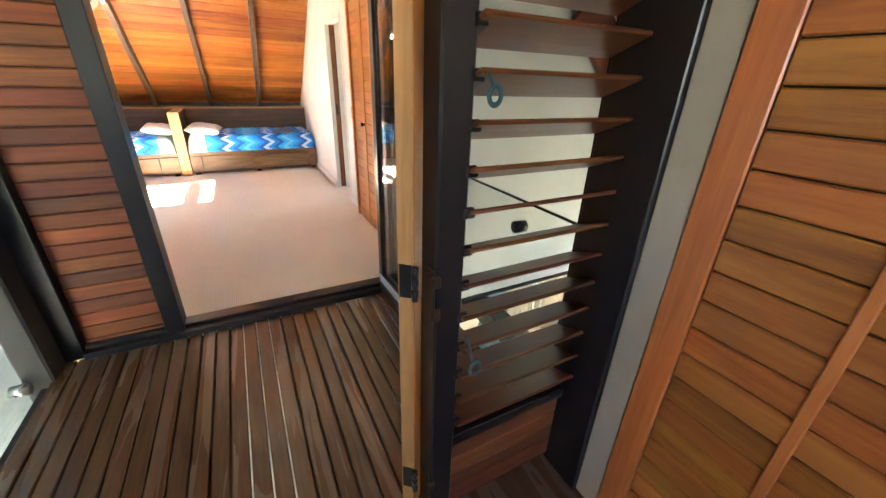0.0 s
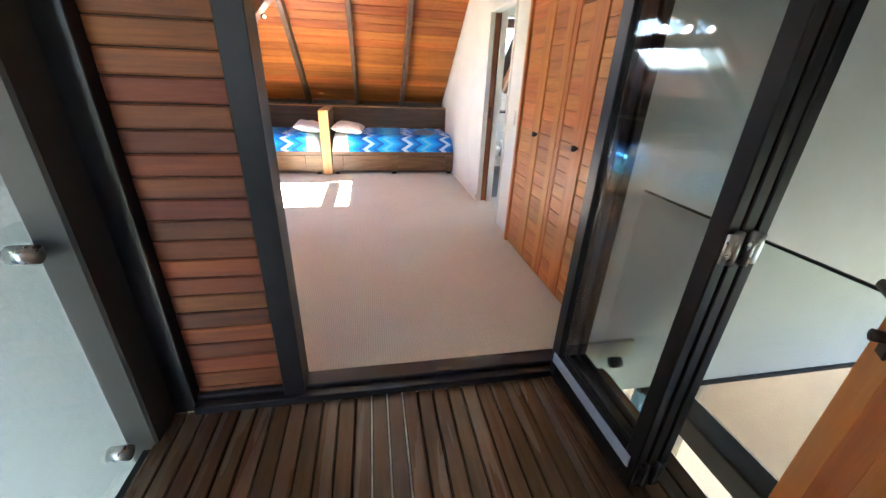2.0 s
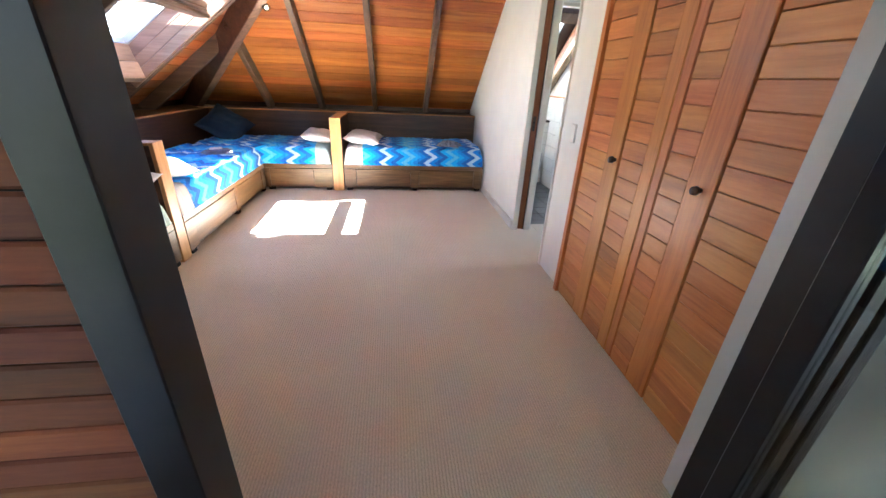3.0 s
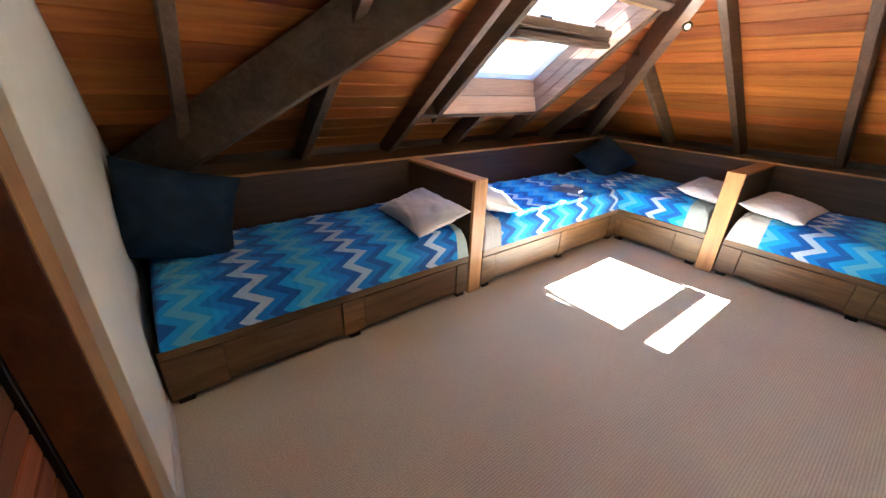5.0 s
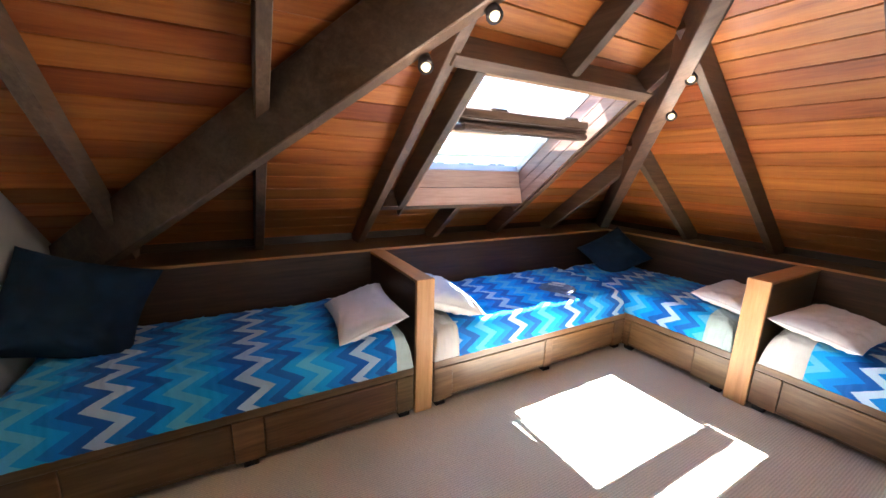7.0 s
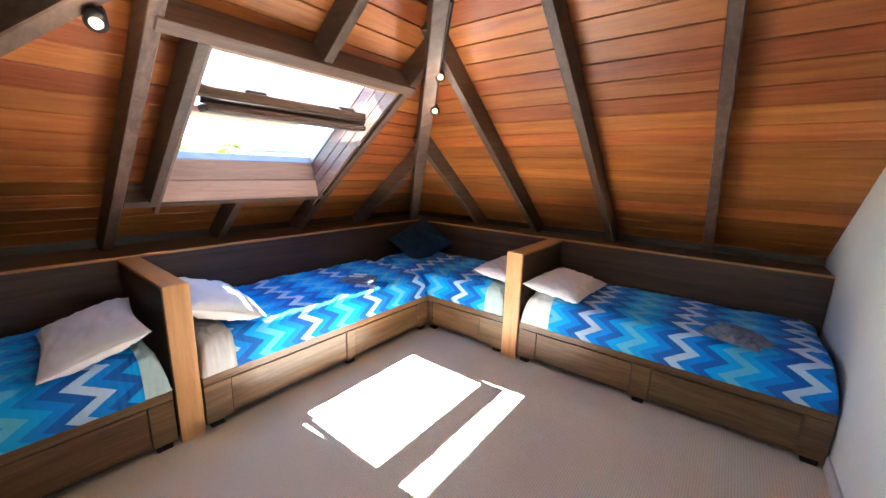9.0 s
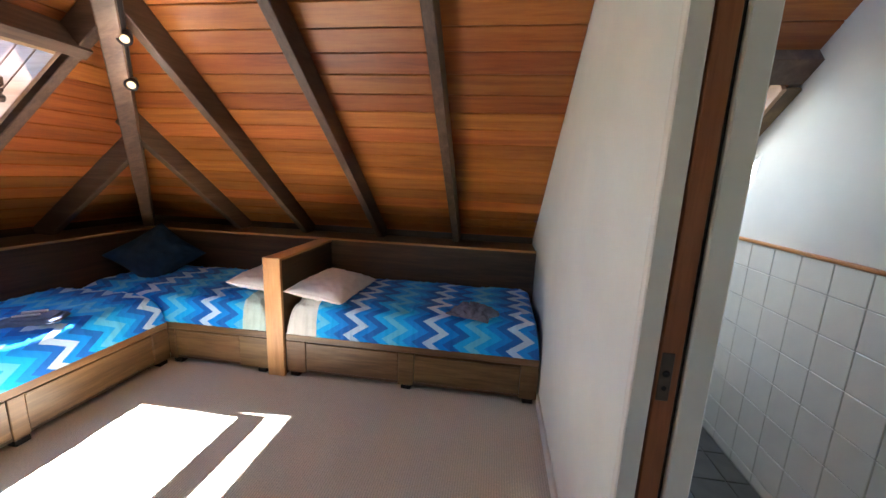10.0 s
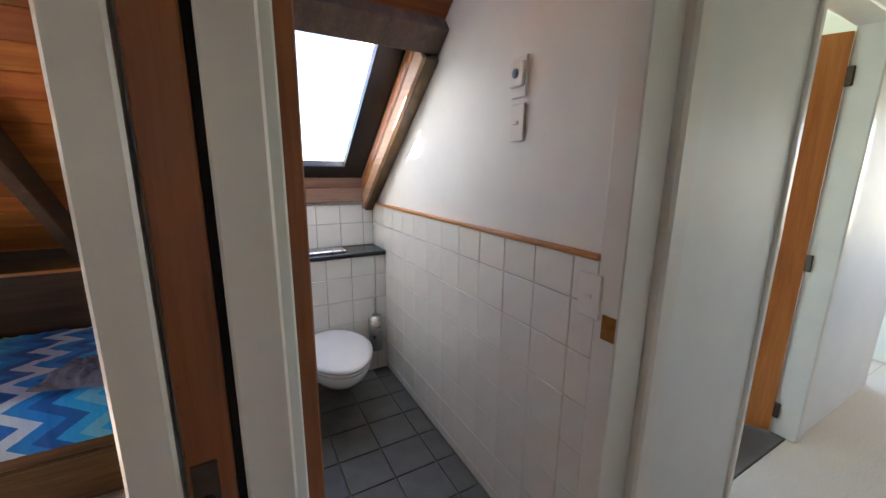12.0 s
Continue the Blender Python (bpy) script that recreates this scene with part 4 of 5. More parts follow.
part("handle", Mesh().tube((1.935, 7.24, 0.45), (1.935, 7.24, 0.60), 0.006), steel, br, "", True)
part("bracket", Mesh().box(1.915, 1.955, 7.29, 7.314, 0.38, 0.42), steel, br)


def switch(y0, y1, z0, z1, x, label, dial=False):
    e = thing("light_switch" if not dial else "thermostat", (x, y0, z0), label, "light switch" if not dial else "thermostat")
    part("plate", Mesh().box(x - 0.010, x + 0.001, y0, y1, z0, z1, 0.003), plastic, e)
    cy, cz = (y0 + y1) / 2, (z0 + z1) / 2
    if dial:
        part("module", Mesh().box(x - 0.026, x - 0.010, y0 + 0.004, y1 - 0.006, z0 + 0.035, z1 - 0.020, 0.004), plastic, e)
        part("display", Mesh().tube((x - 0.026, cy, cz + 0.01), (x - 0.029, cy, cz + 0.01), 0.016), blue_cloth, e, "pale blue round display", True)
    else:
        part("rocker", Mesh().box(x - 0.017, x - 0.010, cy - 0.012, cy + 0.012, cz - 0.006, cz + 0.006, 0.002), plastic, e)


switch(5.868, 5.945, 1.735, 1.872, 2.056, "cream thermostat with a round display on the white wall", True)
switch(5.872, 5.945, 1.585, 1.715, 2.056, "white light switch below the thermostat")
switch(5.482, 5.562, 1.05, 1.185, 2.044, "white light switch on the wall tiles")

# landing: bifold door, clad panel and deck
fr = thing("door_4", (0.0, 2.5, 0), "black-framed folding glass door standing open", "door")
fr["kind"] = "structure"
part("outer_stile", Mesh().box(-1.215, -1.115, 2.41, 2.535, -0.06, 2.12), black_metal, fr)
part("jamb_liner", Mesh().box(-1.262, -1.118, 2.537, 2.664, 0.0, 2.12), louvre_wood, fr, "dark red-brown timber jamb liner")
part("jamb_edge", Mesh().box(-1.248, -1.119, 2.6645, 2.669, 0.0, 2.12, 0.001), door_edge, fr, "honey edge of the jamb liner")
part("inner_stile", Mesh().box(-0.725, -0.630, 2.41, 2.54, -0.06, 2.06), black_metal, fr)
part("right_stile", Mesh().box(0.715, 0.80, 2.41, 2.54, -0.06, 2.12), black_metal, fr)
part("head", Mesh().box(-1.115, 0.715, 2.41, 2.54, 2.06, 2.12), black_metal, fr)
part("sill", Mesh().box(-1.115, 0.715, 2.385, 2.435, -0.06, -0.018), black_metal, fr)
part("sill_track", Mesh().box(-1.115, 0.715, 2.4355, 2.5358, -0.06, 0.004, 0.006), black_metal, fr)
part("catch", Mesh().box(0.02, 0.10, 2.435, 2.465, 0.004, 0.014), bronze, fr)


def glass_leaf(name, m, w, h, parent, label):
    lf = part(name, Mesh(m).box(0, 0.062, -0.02, 0.02, 0, h, 0.004).box(w - 0.062, w, -0.02, 0.02, 0, h, 0.004).box(0.062, w - 0.062, -0.02, 0.02, 0, 0.15, 0.004).box(0.062, w - 0.062, -0.02, 0.02, h - 0.07, h, 0.004), black_metal, parent, label)
    pn = part("pane", Mesh(m).box(0.062, w - 0.062, -0.004, 0.004, 0.15, h - 0.07, 0.0005), clear_glass, lf)
    pn.visible_shadow = False
    return lf


LF = pose(0.655, 2.41, -0.035, 0, 0, -88)
first = glass_leaf("leaf", LF, 0.66, 2.07, fr, "black-framed glass leaf folded outwards")
# Thin strip added as the painted reflection along the rail.
part("rail_strip", Mesh(LF).box(0.03, 0.63, -0.027, -0.0205, 0.092, 0.150, 0.002), rail_sheen_paint, first, "pale strip painted as the bottom rail's reflection")
glass_leaf("leaf", pose(0.715, 2.41, -0.035, 0, 0, -89), 0.66, 2.07, fr, "black-framed glass leaf folded outwards")
glass_leaf("leaf", pose(0.775, 2.41, -0.035, 0, 0, -90), 0.66, 2.07, fr, "black-framed glass leaf folded outwards")
for z, metal, words in ((0.06, black_metal, "black pivot hinge"), (1.0, steel, "bright steel hinge"), (1.9, black_metal, "black pivot hinge")):
    part("hinge", Mesh().tube((0.695, 1.745, z - 0.05), (0.695, 1.745, z + 0.05), 0.013).tube((0.745, 1.745, z - 0.05), (0.745, 1.745, z + 0.05), 0.012).box(0.66, 0.69, 1.737, 1.748, z - 0.045, z + 0.045, 0.002).box(0.75, 0.78, 1.737, 1.748, z - 0.045, z + 0.045, 0.002), metal, fr, words, True)
PANEL = setting("wall_clad_panel", Mesh().box(-1.115, -0.725, 2.475, 2.515, -0.06, 2.06), shadow_gap, "cedar weatherboard panel beside the folding door", "cladding")
setting("wall_fin", Mesh().box(-1.325, -1.205, 2.25, 2.50, -0.4, 3.2, 0.01), brown_metal, "brown coated wall fin", "post")
setting("wall_stucco", Mesh().box(-6.0, -1.335, 2.31, 2.48, -3.2, 3.4).box(-6.2, -6.0, -4.0, 2.48, -3.2, 3.4), stucco, "pale sprayed stucco outside wall with shade in its colour", "wall")
setting("wall_landing_head", Mesh().box(-1.33, 4.2, 2.40, 2.45, 2.13, 3.2), grey_paint)
gl = thing("glass_balustrade", (-1.30, 1.6, -0.1), "frameless glass balustrade with round steel clamps", "balustrade", "glass balustrades")
g1 = part("pane", Mesh().box(-1.318, -1.306, 0.9, 2.235, -0.25, 0.955, 0.002), bal_glass, gl)
g1.visible_shadow = False
for y, z in ((2.20, 0.86), (2.20, -0.03)):
    part("clamp", Mesh().tube((-1.345, y, z), (-1.275, y, z), 0.030, n=20), steel, gl, "round brushed steel clamp", True)
gr = thing("glass_balustrade", (1.03, 1.6, -0.1), "frameless glass balustrade beside the void", "balustrade", "glass balustrades")
g2 = part("pane", Mesh().box(1.024, 1.036, 0.95, 2.53, -0.25, 0.93, 0.002), bal_glass, gr)
g2.visible_shadow = False
part("top_edge", Mesh().box(1.022, 1.038, 0.95, 2.53, 0.93, 0.938, 0.002), black_metal, gr)
for y, z in ((1.35, 0.80), (2.40, -0.02), (1.35, -0.02)):
    part("clamp", Mesh().tube((1.0, y, z), (1.06, y, z), 0.030, n=20), black_metal, gr, "round dark clamp", True)
DECK = setting("floor_deck", Mesh().box(-1.27, 1.0, 0.86, 2.41, -0.16, -0.0865), shadow_gap, "brown timber deck landing with narrow boards", "deck")
# Out of view; stretched far west to keep sky light off the landing.
setting("ceiling_landing", Mesh().box(-5.15, 1.15, -2.0, 2.42, 2.55, 2.68).box(1.15, 4.3, -2.0, 2.56, 2.95, 3.1).box(1.10, 1.15, -2.0, 2.42, 2.68, 3.1), grey_paint, "unseen landing ceiling that shades the landing", "ceiling")

# void and lower room
# The gap in the east wall is out of view, added for light.
setting("wall_void", Mesh().box(4.2, 4.3, 0.1, 0.5, -3.2, 3.2).box(4.2, 4.3, 1.7, 4.2, -3.2, 3.2).box(4.2, 4.3, 0.5, 1.7, -3.2, -1.3).box(4.2, 4.3, 0.5, 1.7, 0.4, 3.2).box(4.2, 4.3, 4.2, 6.0, -3.2, -0.2).box(0.9, 4.3, 0.0, 0.10, -3.2, 3.2), grey_paint, "pale grey void wall", "wall")
setting("floor_lower", Mesh().box(-1.2, 4.3, -1.0, 6.0, -2.75, -2.65), beige, "beige lower floor", "floor")
setting("wall_lower", Mesh().box(-1.2, 4.3, 5.9, 6.0, -2.65, -0.2).box(-1.3, -1.2, -1, 6.0, -2.65, -0.2), cream, "cream lower wall", "wall")
solo("steel_beam", Mesh().box(1.60, 1.78, 0.1, 5.0, -0.64, -0.47, 0.01), black_metal, "black steel beam over the lower room", "beam")
setting("wall_lower_east", Mesh().box(4.185, 4.198, 0.2, 6.0, -2.65, -0.48), beige, "warm beige lower wall", "wall")
for y in (4.17, 4.33, 4.42):
    solo("door_trim", Mesh().box(4.15, 4.184, y - 0.018, y + 0.018, -2.65, -0.52, 0.004), trim_paint, "white upright trim on the lower room's wall", "trim strip", "lower wall trims")


def curtain(x0, x1, y, mat, label, folds):
    m = Mesh()
    n = folds * 10
    for i in range(n + 1):
        s = i / n
        d = 0.045 * math.sin(s * folds * 2 * math.pi) + 0.012 * math.sin(s * folds * 4.7)
        for z in (-2.62, -1.7, -0.75):
            m.v.append((x0 + (x1 - x0) * s, y + d * (1.15 if z < -2 else 0.9), z))
    k = len(m.v)
    m.v += [(a, b + 0.006, c) for a, b, c in m.v]
    for i in range(n):
        for j in range(2):
            q = i * 3 + j
            m.f.append([q, q + 3, q + 4, q + 1])
            m.f.append([k + q, k + q + 1, k + q + 4, k + q + 3])
    e = thing("curtain", ((x0 + x1) / 2, y, -2.62), label, "curtain", "lower curtains")
    part("cloth", m, mat, e, "", True)
    part("rod", Mesh().tube((x0 - 0.05, y, -0.73), (x1 + 0.05, y, -0.73), 0.014), black_metal, e, "black curtain rod", True)


curtain(2.35, 2.72, 3.45, blue_cloth, "blue-grey gathered curtain in the lower room", 4)
curtain(2.84, 3.18, 3.45, cream, "cream gathered curtain in the lower room", 4)

solo("shadow_strip", Mesh().box(1.42, 4.19, 2.545, 2.66, -0.465, -0.432), black_metal, "black metal strip under the grey wall", "trim strip")
st = thing("staircase", (3.5, 2.2, 0.0), "brown timber stair with pale tread edges beside the void wall", "staircase")
part("stringer", Mesh(pose(3.25, 2.50, 1.25, 0, 42, 0)).box(-1.15, 1.15, -0.03, 0.03, -0.16, 0.16), louvre_wood, st)
for i in range(9):
    tr = part("tread", Mesh().box(2.78 + 0.16 * i, 3.06 + 0.16 * i, 1.75, 2.46, 1.80 - 0.165 * i, 1.84 - 0.165 * i), louvre_wood, st)
    part("nosing", Mesh().box(2.76 + 0.16 * i, 2.78 + 0.16 * i, 1.75, 2.46, 1.79 - 0.165 * i, 1.845 - 0.165 * i), cream, tr, "pale tread edge")

# timber door and louvre at the start
sd = thing("door_5", (0.19, 0.80, 0), "solid cedar door swung open onto the deck", "door")
sd["kind"] = "structure"
DM = pose(0.222, 0.80, -0.03, 0, 0, 49)
slab = part("leaf", Mesh(DM).box(0.0, 0.78, 0.0, 0.0375, 0, 2.05, 0.003), cedar_slab, sd)
for i in range(8):
    part("plank", Mesh(DM).box(0.0975 * i + 0.0006, 0.0975 * i + 0.0969, 0.038, 0.045, 0.001, 2.049, 0.0012), cedar_slab, slab)
part("edge", Mesh(DM).box(-0.006, 0.0, 0.001, 0.044, 0, 2.05, 0.001), door_edge, sd, "pale golden door edge")
part("handle_plate", Mesh(DM).box(0.705, 0.74, 0.045, 0.052, 0.98, 1.18, 0.004), bronze, sd, "dark bronze backplate")
part("lever", Mesh().tube(DM @ Vector((0.722, 0.05, 1.12)), DM @ Vector((0.722, 0.10, 1.12)), 0.010).tube(DM @ Vector((0.722, 0.095, 1.12)), DM @ Vector((0.61, 0.098, 1.115)), 0.011, 0.009), bronze, sd, "dark bronze lever handle", True)
part("lock_knob", Mesh().tube(DM @ Vector((0.722, 0.05, 1.02)), DM @ Vector((0.722, 0.075, 1.02)), 0.012), bronze, sd, "", True)
for z in (0.20, 0.992, 1.83):
    hg = part("hinge", Mesh(DM).box(-0.0095, -0.0062, 0.004, 0.040, z - 0.05, z + 0.05, 0.001), black_metal, sd, "black metal hinge plate")
    part("knuckle", Mesh().tube(DM @ Vector((-0.016, -0.006, z - 0.05)), DM @ Vector((-0.016, -0.006, z - 0.018)), 0.010).tube(DM @ Vector((-0.016, -0.006, z - 0.014)), DM @ Vector((-0.016, -0.006, z + 0.014)), 0.010).tube(DM @ Vector((-0.016, -0.006, z + 0.018)), DM @ Vector((-0.016, -0.006, z + 0.05)), 0.010), black_metal, hg, "black hinge knuckles", True)
    part("frame_plate", Mesh().box(0.246, 0.2515, 0.735, 0.80, z - 0.13, z + 0.02, 0.002).box(0.236, 0.262, 0.722, 0.7345, z - 0.12, z - 0.085, 0.003).box(0.236, 0.262, 0.722, 0.7345, z - 0.02, z + 0.012, 0.003), bronze, hg, "dull grey frame bracket of the hinge")
lv = thing("louvre_window", (0.5, 0.77, 0), "black-framed window of tilted cedar louvre slats", "louvre window")
part("stile", Mesh().box(0.252, 0.335, 0.735, 0.825, -0.05, 2.3, 0.006), black_metal, lv)
part("stile", Mesh().box(0.83, 0.86, 0.60, 0.825, -0.05, 2.3, 0.004), black_metal, lv)
part("sill", Mesh().box(0.325, 0.83, 0.74, 0.82, 0.33, 0.375), black_metal, lv)
part("inner_jamb", Mesh().box(0.336, 0.366, 0.845, 0.872, 0.376, 2.3, 0.003), door_edge, lv, "honey timber jamb behind the slats")
for i in range(19):
    z = 0.436 + 0.1012 * i
    sl = Mesh(pose(0.578, 0.77, z, -22, 0, 0)).box(-0.250, 0.250, -0.068, 0.068, -0.006, 0.006, 0.004)
    part("slat", sl, louvre_wood, lv)
    part("slat_clip", Mesh(pose(0.578, 0.77, z, -22, 0, 0)).box(-0.256, -0.225, -0.045, 0.045, -0.014, 0.014, 0.004), black_metal, lv)
def ring(cx, cy, cz, r, w, n=20, k=8):
    m = Mesh()
    for i in range(n):
        a = 2 * math.pi * i / n
        for j in range(k):
            b = 2 * math.pi * j / k
            m.v.append((cx + math.cos(a) * (r + w * math.cos(b)), cy + w * math.sin(b), cz + math.sin(a) * (r + w * math.cos(b)) * 1.25))
    for i in range(n):
        for j in range(k):
            m.f.append([i * k + j, i * k + (j + 1) % k, ((i + 1) % n) * k + (j + 1) % k, ((i + 1) % n) * k + j])
    return m


part("pull_ring", ring(0.358, 0.695, 1.425, 0.015, 0.005), blue_metal, lv, "dark teal louvre pull ring", True)
part("pull_ring", ring(0.362, 0.69, 0.70, 0.017, 0.005), blue_metal, lv, "", True)
part("pull_cord", Mesh().tube((0.356, 0.70, 1.445), (0.346, 0.72, 1.475), 0.004).tube((0.358, 0.695, 0.72), (0.345, 0.72, 0.80), 0.004), blue_metal, lv, "", True)
LOWP = setting("wall_louvre_base", Mesh().box(0.325, 0.83, 0.775, 0.80, -0.05, 0.33), shadow_gap, "cedar boards below the louvre", "cladding")
setting("trim_start", Mesh().box(0.85, 0.875, 0.505, 0.60, -0.05, 2.4, 0.004), taupe_trim, "pale taupe painted trim strip", "trim")
setting("trim_start_casing", Mesh().box(0.842, 0.875, 0.415, 0.503, -0.05, 2.4, 0.004), cedar_door, "cedar casing board", "trim")
CW = setting("wall_start_east", Mesh().box(0.862, 0.96, -2.0, 0.86, -0.1, 2.5), shadow_gap, "cedar boarded wall", "wall")
solo("cover_strip", Mesh().box(0.836, 0.850, 0.135, 0.160, -0.05, 2.4, 0.003), cedar_door, "narrow vertical cedar cover strip on the boards", "cover strip")
# Unseen south wall; its opening is made up and sized to dim the room.
setting("wall_start", Mesh().box(-1.7, -1.0, 0.70, 0.86, -0.1, 2.6).box(-1.8, -1.7, -2.0, 0.86, -0.1, 2.6).box(-1.8, 0.96, -2.1, -2.0, -0.1, 1.25).box(-1.8, 0.96, -2.1, -2.0, 2.15, 2.6).box(-1.8, -1.05, -2.1, -2.0, 1.25, 2.15).box(-0.05, 0.96, -2.1, -2.0, 1.25, 2.15).box(0.875, 1.2, 0.80, 0.86, -3.2, 3.2), white_paint, "white start room wall", "wall")
setting("floor_start", Mesh().box(-1.8, 0.96, -2.1, 0.86, -0.16, -0.05), deck_wood, "brown timber floor", "floor")

# outdoors
setting("ground", Mesh().box(-2500, 2500, -2500, 2500, -3.4, -3.2), grass, "green ground", "ground")
setting("pavement", Mesh().box(-14, -1.3, -6, 2.4, -3.2, -3.15), paving, "grey paving", "pavement")


def hills(name, dist, base, amp, seed, mat, label):
    m = Mesh()
    n = 90
    for i in range(n + 1):
        a = radians(95 + 130 * i / n)
        h = base + amp * (noise.noise(Vector((i * 0.09, seed, 0))) + 0.4 * noise.noise(Vector((i * 0.35, seed, 2))))
        for r, z in ((dist, -3.3), (dist + 60, h * 0.7), (dist + 130, h), (dist + 300, -3.3)):
            m.v.append((math.cos(a) * r, math.sin(a) * r, z))
    for i in range(n):
        for k in range(3):
            q = i * 4 + k
            m.f.append([q, q + 4, q + 5, q + 1])
    return tagged(new(name, m.data(name, mat, True)), label, "hills", "", "structure")


hills("backdrop_hills", 260, 17, 11, 3.0, grass, "distant green hills")


def tree(at, h, r, seed):
    rnd = random.Random(seed)
    e = thing("tree", at, "leafy green garden tree", "tree", "garden trees")
    m = Mesh()
    b = Vector(at)
    m.tube(b, b + Vector((0.1, 0.05, h * 0.55)), 0.16, 0.08, 8)
    for i in range(5):
        a = rnd.uniform(0, 6.28)
        m.tube(b + Vector((0.08, 0.04, h * 0.45)), b + Vector((math.cos(a) * r * 0.6, math.sin(a) * r * 0.6, h * rnd.uniform(0.7, 0.9))), 0.06, 0.02, 6)
    part("trunk", m, bark, e)
    c = Mesh()
    for i in range(700):
        v = Vector((rnd.gauss(0, 1), rnd.gauss(0, 1), rnd.gauss(0, 1))).normalized() * rnd.uniform(0.45, 1.0)
        v *= 0.75 + 0.4 * noise.noise(v * 1.8 + Vector((seed, 0, 0)))
        p = b + Vector((v.x * r, v.y * r, h * 0.75 + v.z * r * 0.75))
        q = Euler((rnd.uniform(0, 6), rnd.uniform(0, 6), rnd.uniform(0, 6))).to_matrix()
        s_ = rnd.uniform(0.12, 0.26) * r * 0.5
        k0 = len(c.v)
        for w in ((-1, -0.5, 0), (1, -0.5, 0), (1, 0.5, 0.2), (-1, 0.5, 0.2)):
            c.v.append(tuple(p + q @ (Vector(w) * s_)))
        c.f.append([k0, k0 + 1, k0 + 2, k0 + 3])
    part("crown", c, palm_leaf, e)


for k, (x, y, h, r) in enumerate(((-27, 10.5, 6.6, 2.6), (-34, 18, 6.9, 2.8), (-22, 40, 4.9, 2.2), (-30, 46, 5.2, 2.8), (-15, 44, 4.8, 2.2), (-18, 33, 4.4, 1.8))):
    tree((x, y, -3.2), h, r, k + 1)


def palm(at, h, seed):
    """A palm: ringed trunk and arching fronds of many leaflets."""
    rnd = random.Random(seed)
    e = thing("palm_tree", at, "yellow-green garden palm with arching fronds", "palm tree", "garden palms")
    b = Vector(at)
    t = Mesh()
    for i in range(8):
        t.tube(b + Vector((0, 0, h * i / 8)), b + Vector((0, 0, h * (i + 1) / 8)), 0.15, 0.12, 8)
    part("trunk", t, bark, e)
    for k in range(13):
        az, up, ln = k * 2.4 + rnd.uniform(-0.2, 0.2), rnd.uniform(0.5, 1.25), rnd.uniform(1.7, 2.4)
        f, last = Mesh(), None
        out, side = Vector((math.cos(az), math.sin(az), 0)), Vector((-math.sin(az), math.cos(az), 0))
        for i in range(15):
            s = i / 14
            p = b + Vector((0, 0, h)) + out * ln * s * math.cos(up * (1 - 0.4 * s)) + Vector((0, 0, ln * (math.sin(up) * s - 0.75 * s * s)))
            w = 0.42 * math.sin(math.pi * min(1, 0.15 + 0.85 * s)) + 0.03
            if last:
                for g in (-1, 1):
                    j = len(f.v)
                    tip = p + side * g * w + out * 0.12 - Vector((0, 0, 0.35 * w))
                    f.v += [tuple(last), tuple(p), tuple(tip + out * 0.05), tuple(tip - out * 0.02)]
                    f.f.append([j, j + 1, j + 2, j + 3])
            last = p
        part("frond", f, palm_leaf, e)


palm((-19.5, 9.9, -3.2), 5.3, 1)
palm((-20.5, 12.3, -3.2), 5.0, 2)
palm((-17.5, 11.2, -3.2), 4.6, 3)
HM = pose(-37, 28, -3.2, 0, 0, 53)
hs = thing("house", (-37, 28, -3.2), "white two-storey neighbouring house with dark windows", "house")
part("wall", Mesh(HM).box(-8, 8, -4, 4, 0, 6.0, 0.02), house_white, hs)
part("roof", Mesh(HM).box(-8.5, 8.5, -4.5, 4.5, 6.0, 6.25, 0.05), house_roof, hs)
for lvl in (0.9, 4.0):
    for i in range(5):
        x = -6.4 + i * 3.2
        w = part("window", Mesh(HM).box(x - 0.9, x + 0.9, -4.06, -4.0, lvl, lvl + 1.35, 0.02), trim_paint, hs)
        part("pane", Mesh(HM).box(x - 0.82, x - 0.04, -4.08, -4.055, lvl + 0.08, lvl + 1.27, 0.005).box(x + 0.04, x + 0.82, -4.08, -4.055, lvl + 0.08, lvl + 1.27, 0.005), house_glass, w)

# ---- pieces ----
d = Mesh().box(-0.195 + 0.002, 0.195 - 0.002, -0.028, 0.028, 0.0, 0.079, 0.006).data("board", cedar_board_x)
for i in range(25):
    piece("board", d, PANEL, (-0.92, 2.492, -0.055 + i * 0.0835))
d = Mesh().box(-0.0345, 0.0345, -0.775, 0.775, -0.025, 0.0, 0.004).data("deck_board", deck_wood)
x = -1.19
while x < 0.97:
    piece("deck_board", d, DECK, (x, 1.635, -0.06))
    x += 0.076
# Pale strips imitate light shining up through three deck gaps.
d = Mesh().box(-0.0033, 0.0033, -0.77, 0.77, -0.012, 0.0, 0.001).data("gap_strip", trim_paint)
for x in (-0.316, -0.240, -0.164):
    piece("gap_strip", d, DECK, (x, 1.635, -0.066))
d = Mesh().box(-0.012, 0.012, -1.2, 1.2, 0.0, 0.078, 0.004).data("board", cedar_board_y)
for i in range(29):
    piece("board", d, CW, (0.855, -0.788, -0.03 + i * 0.083))
d = Mesh().box(-0.25, 0.25, -0.012, 0.012, 0.0, 0.078, 0.004).data("board", cedar_board_x)
for i in range(4):
    piece("board", d, LOWP, (0.578, 0.768, -0.01 + i * 0.083))
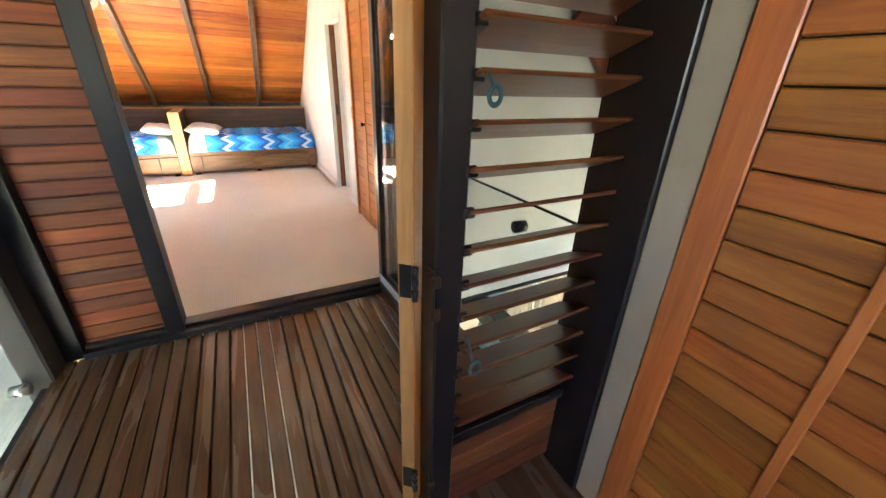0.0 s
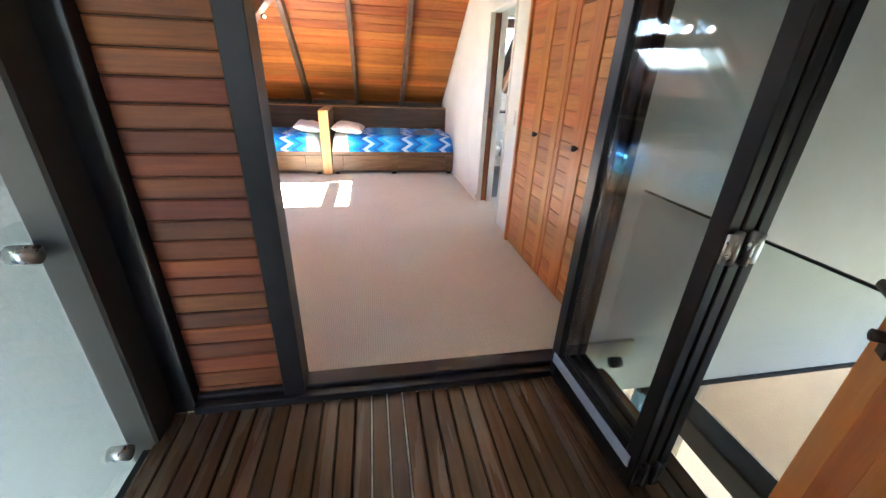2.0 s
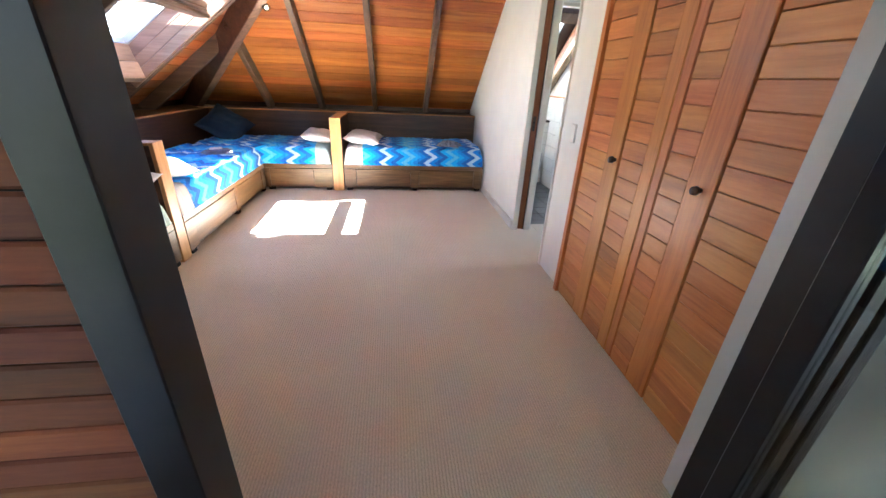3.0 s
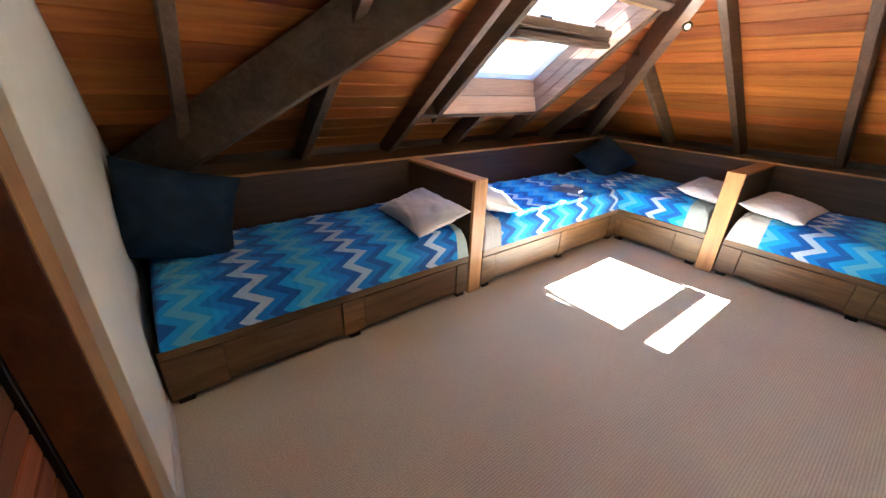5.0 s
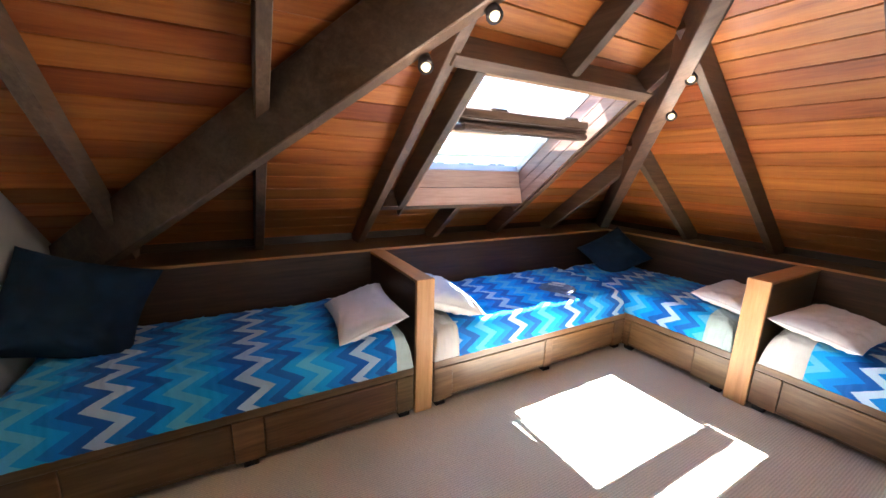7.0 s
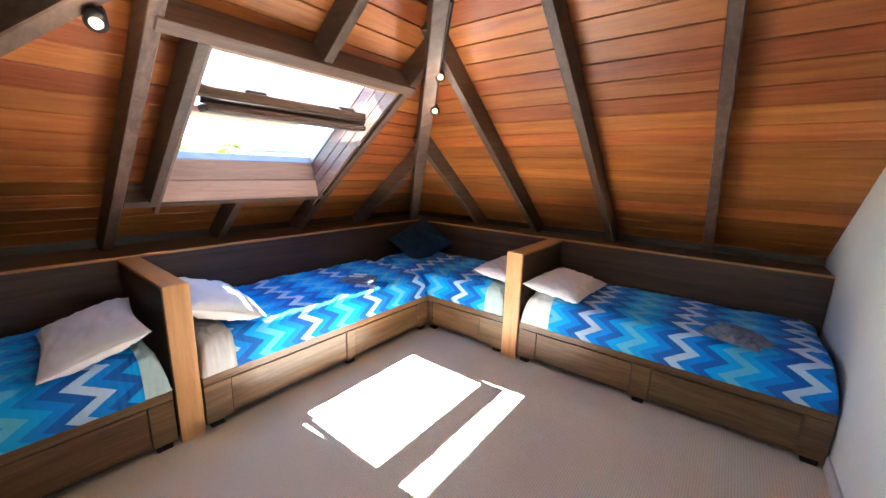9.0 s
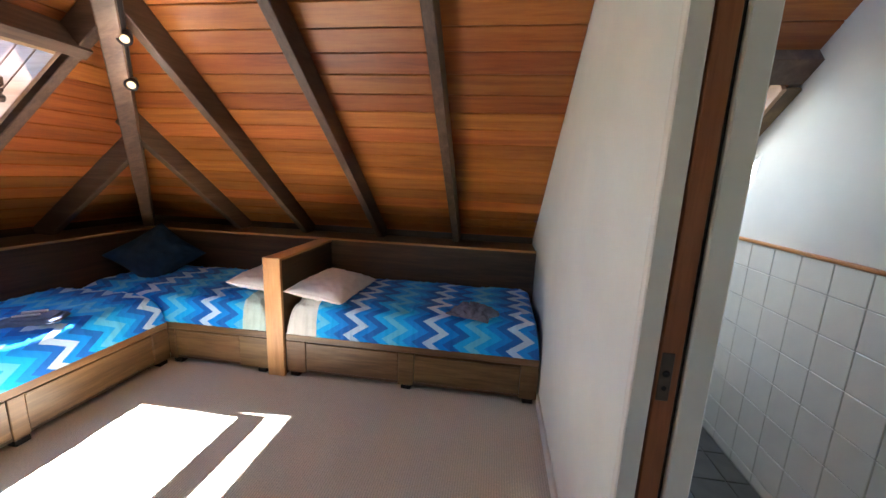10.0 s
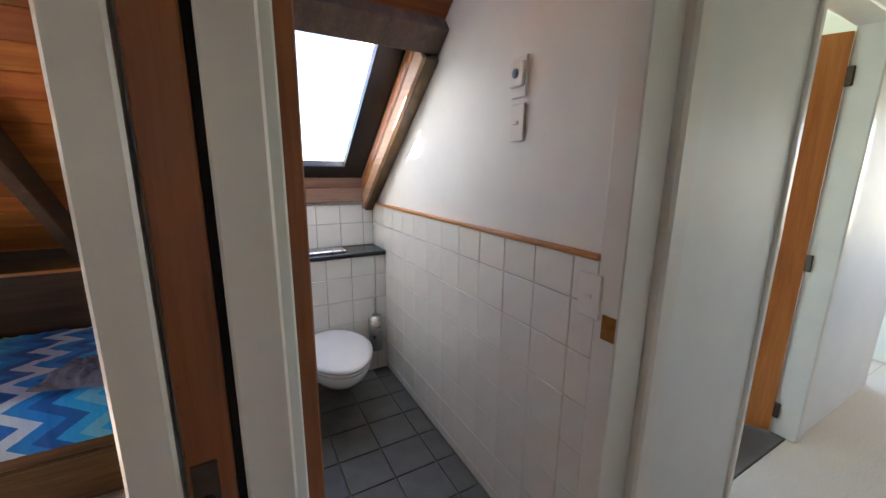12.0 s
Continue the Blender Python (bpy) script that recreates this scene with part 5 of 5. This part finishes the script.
for dr, lo, hi in LEAVES:
    d = Mesh().box(-0.009, 0.009, -(hi - lo) / 2, (hi - lo) / 2, 0.0, 0.0925, 0.003).data("board", cedar_panel)
    for i in range(21):
        piece("board", d, dr, (WX + 0.014, (hi + lo) / 2, 0.103 + i * 0.0945))
TW = setting("wall_tiles", Mesh().box(2.050, 2.056, 5.48, 7.315, -0.05, 1.228).box(1.195, 2.05, 7.308, 7.314, -0.05, 0.885).box(1.195, 2.05, 7.568, 7.574, 0.914, 1.248).box(2.050, 2.056, 7.315, 7.57, 0.914, 1.228), grout, "square white glazed wall tiles", "tiles")
TP = 0.172
ROWS = [(0.002, 0.054)] + [(0.058 + TP * k, 0.226 + TP * k) for k in range(6)] + [(1.090, 1.226)]
COLS = [(5.502, 5.594)] + [(5.598 + TP * k, 5.766 + TP * k) for k in range(10)]


def tile_row(axis, fixed, spans, z0, z1):
    """One row of wall tiles; alike tiles share one mesh."""
    made = {}
    for a, b in spans:
        key = round(b - a, 3)
        h, w = (z1 - z0) / 2, (b - a) / 2
        if key not in made:
            box = (-0.004, 0.004, -w, w, -h, h) if axis == "y" else (-w, w, -0.004, 0.004, -h, h)
            made[key] = Mesh().box(*box, 0.002).data("tile", tile_mat)
        at = (fixed, (a + b) / 2, (z0 + z1) / 2) if axis == "y" else ((a + b) / 2, fixed, (z0 + z1) / 2)
        piece("tile", made[key], TW, at)


BACK = [(1.20, 1.274)] + [(1.278 + TP * k, 1.446 + TP * k) for k in range(4)] + [(1.966, 2.040)]
for z0, z1 in ROWS:
    tile_row("y", 2.047, COLS, z0, z1)
    if z1 < 0.88:
        tile_row("x", 7.305, BACK, z0, z1)
    if z0 > 0.9:
        tile_row("y", 2.047, [(7.318, 7.486), (7.490, 7.560)], z0, z1)
        tile_row("x", 7.565, BACK, z0, z1)
tile_row("x", 7.305, BACK, 0.746, 0.883)
FT = setting("floor_toilet", Mesh().box(1.195, 2.05, 5.47, 7.34, -0.03, -0.012), dark_grout, "dark grey square floor tiles", "floor")
for cx, w in ((1.222, 0.024), (1.3625, 0.1095), (1.5875, 0.1095), (1.8125, 0.1095), (1.985, 0.056)):
    d = Mesh().box(-w, w, -0.1095, 0.1095, -0.012, -0.004, 0.002).data("floor_tile", floor_tile)
    for j in range(9):
        piece("floor_tile", d, FT, (cx, 5.4875 + 0.225 * j, 0))
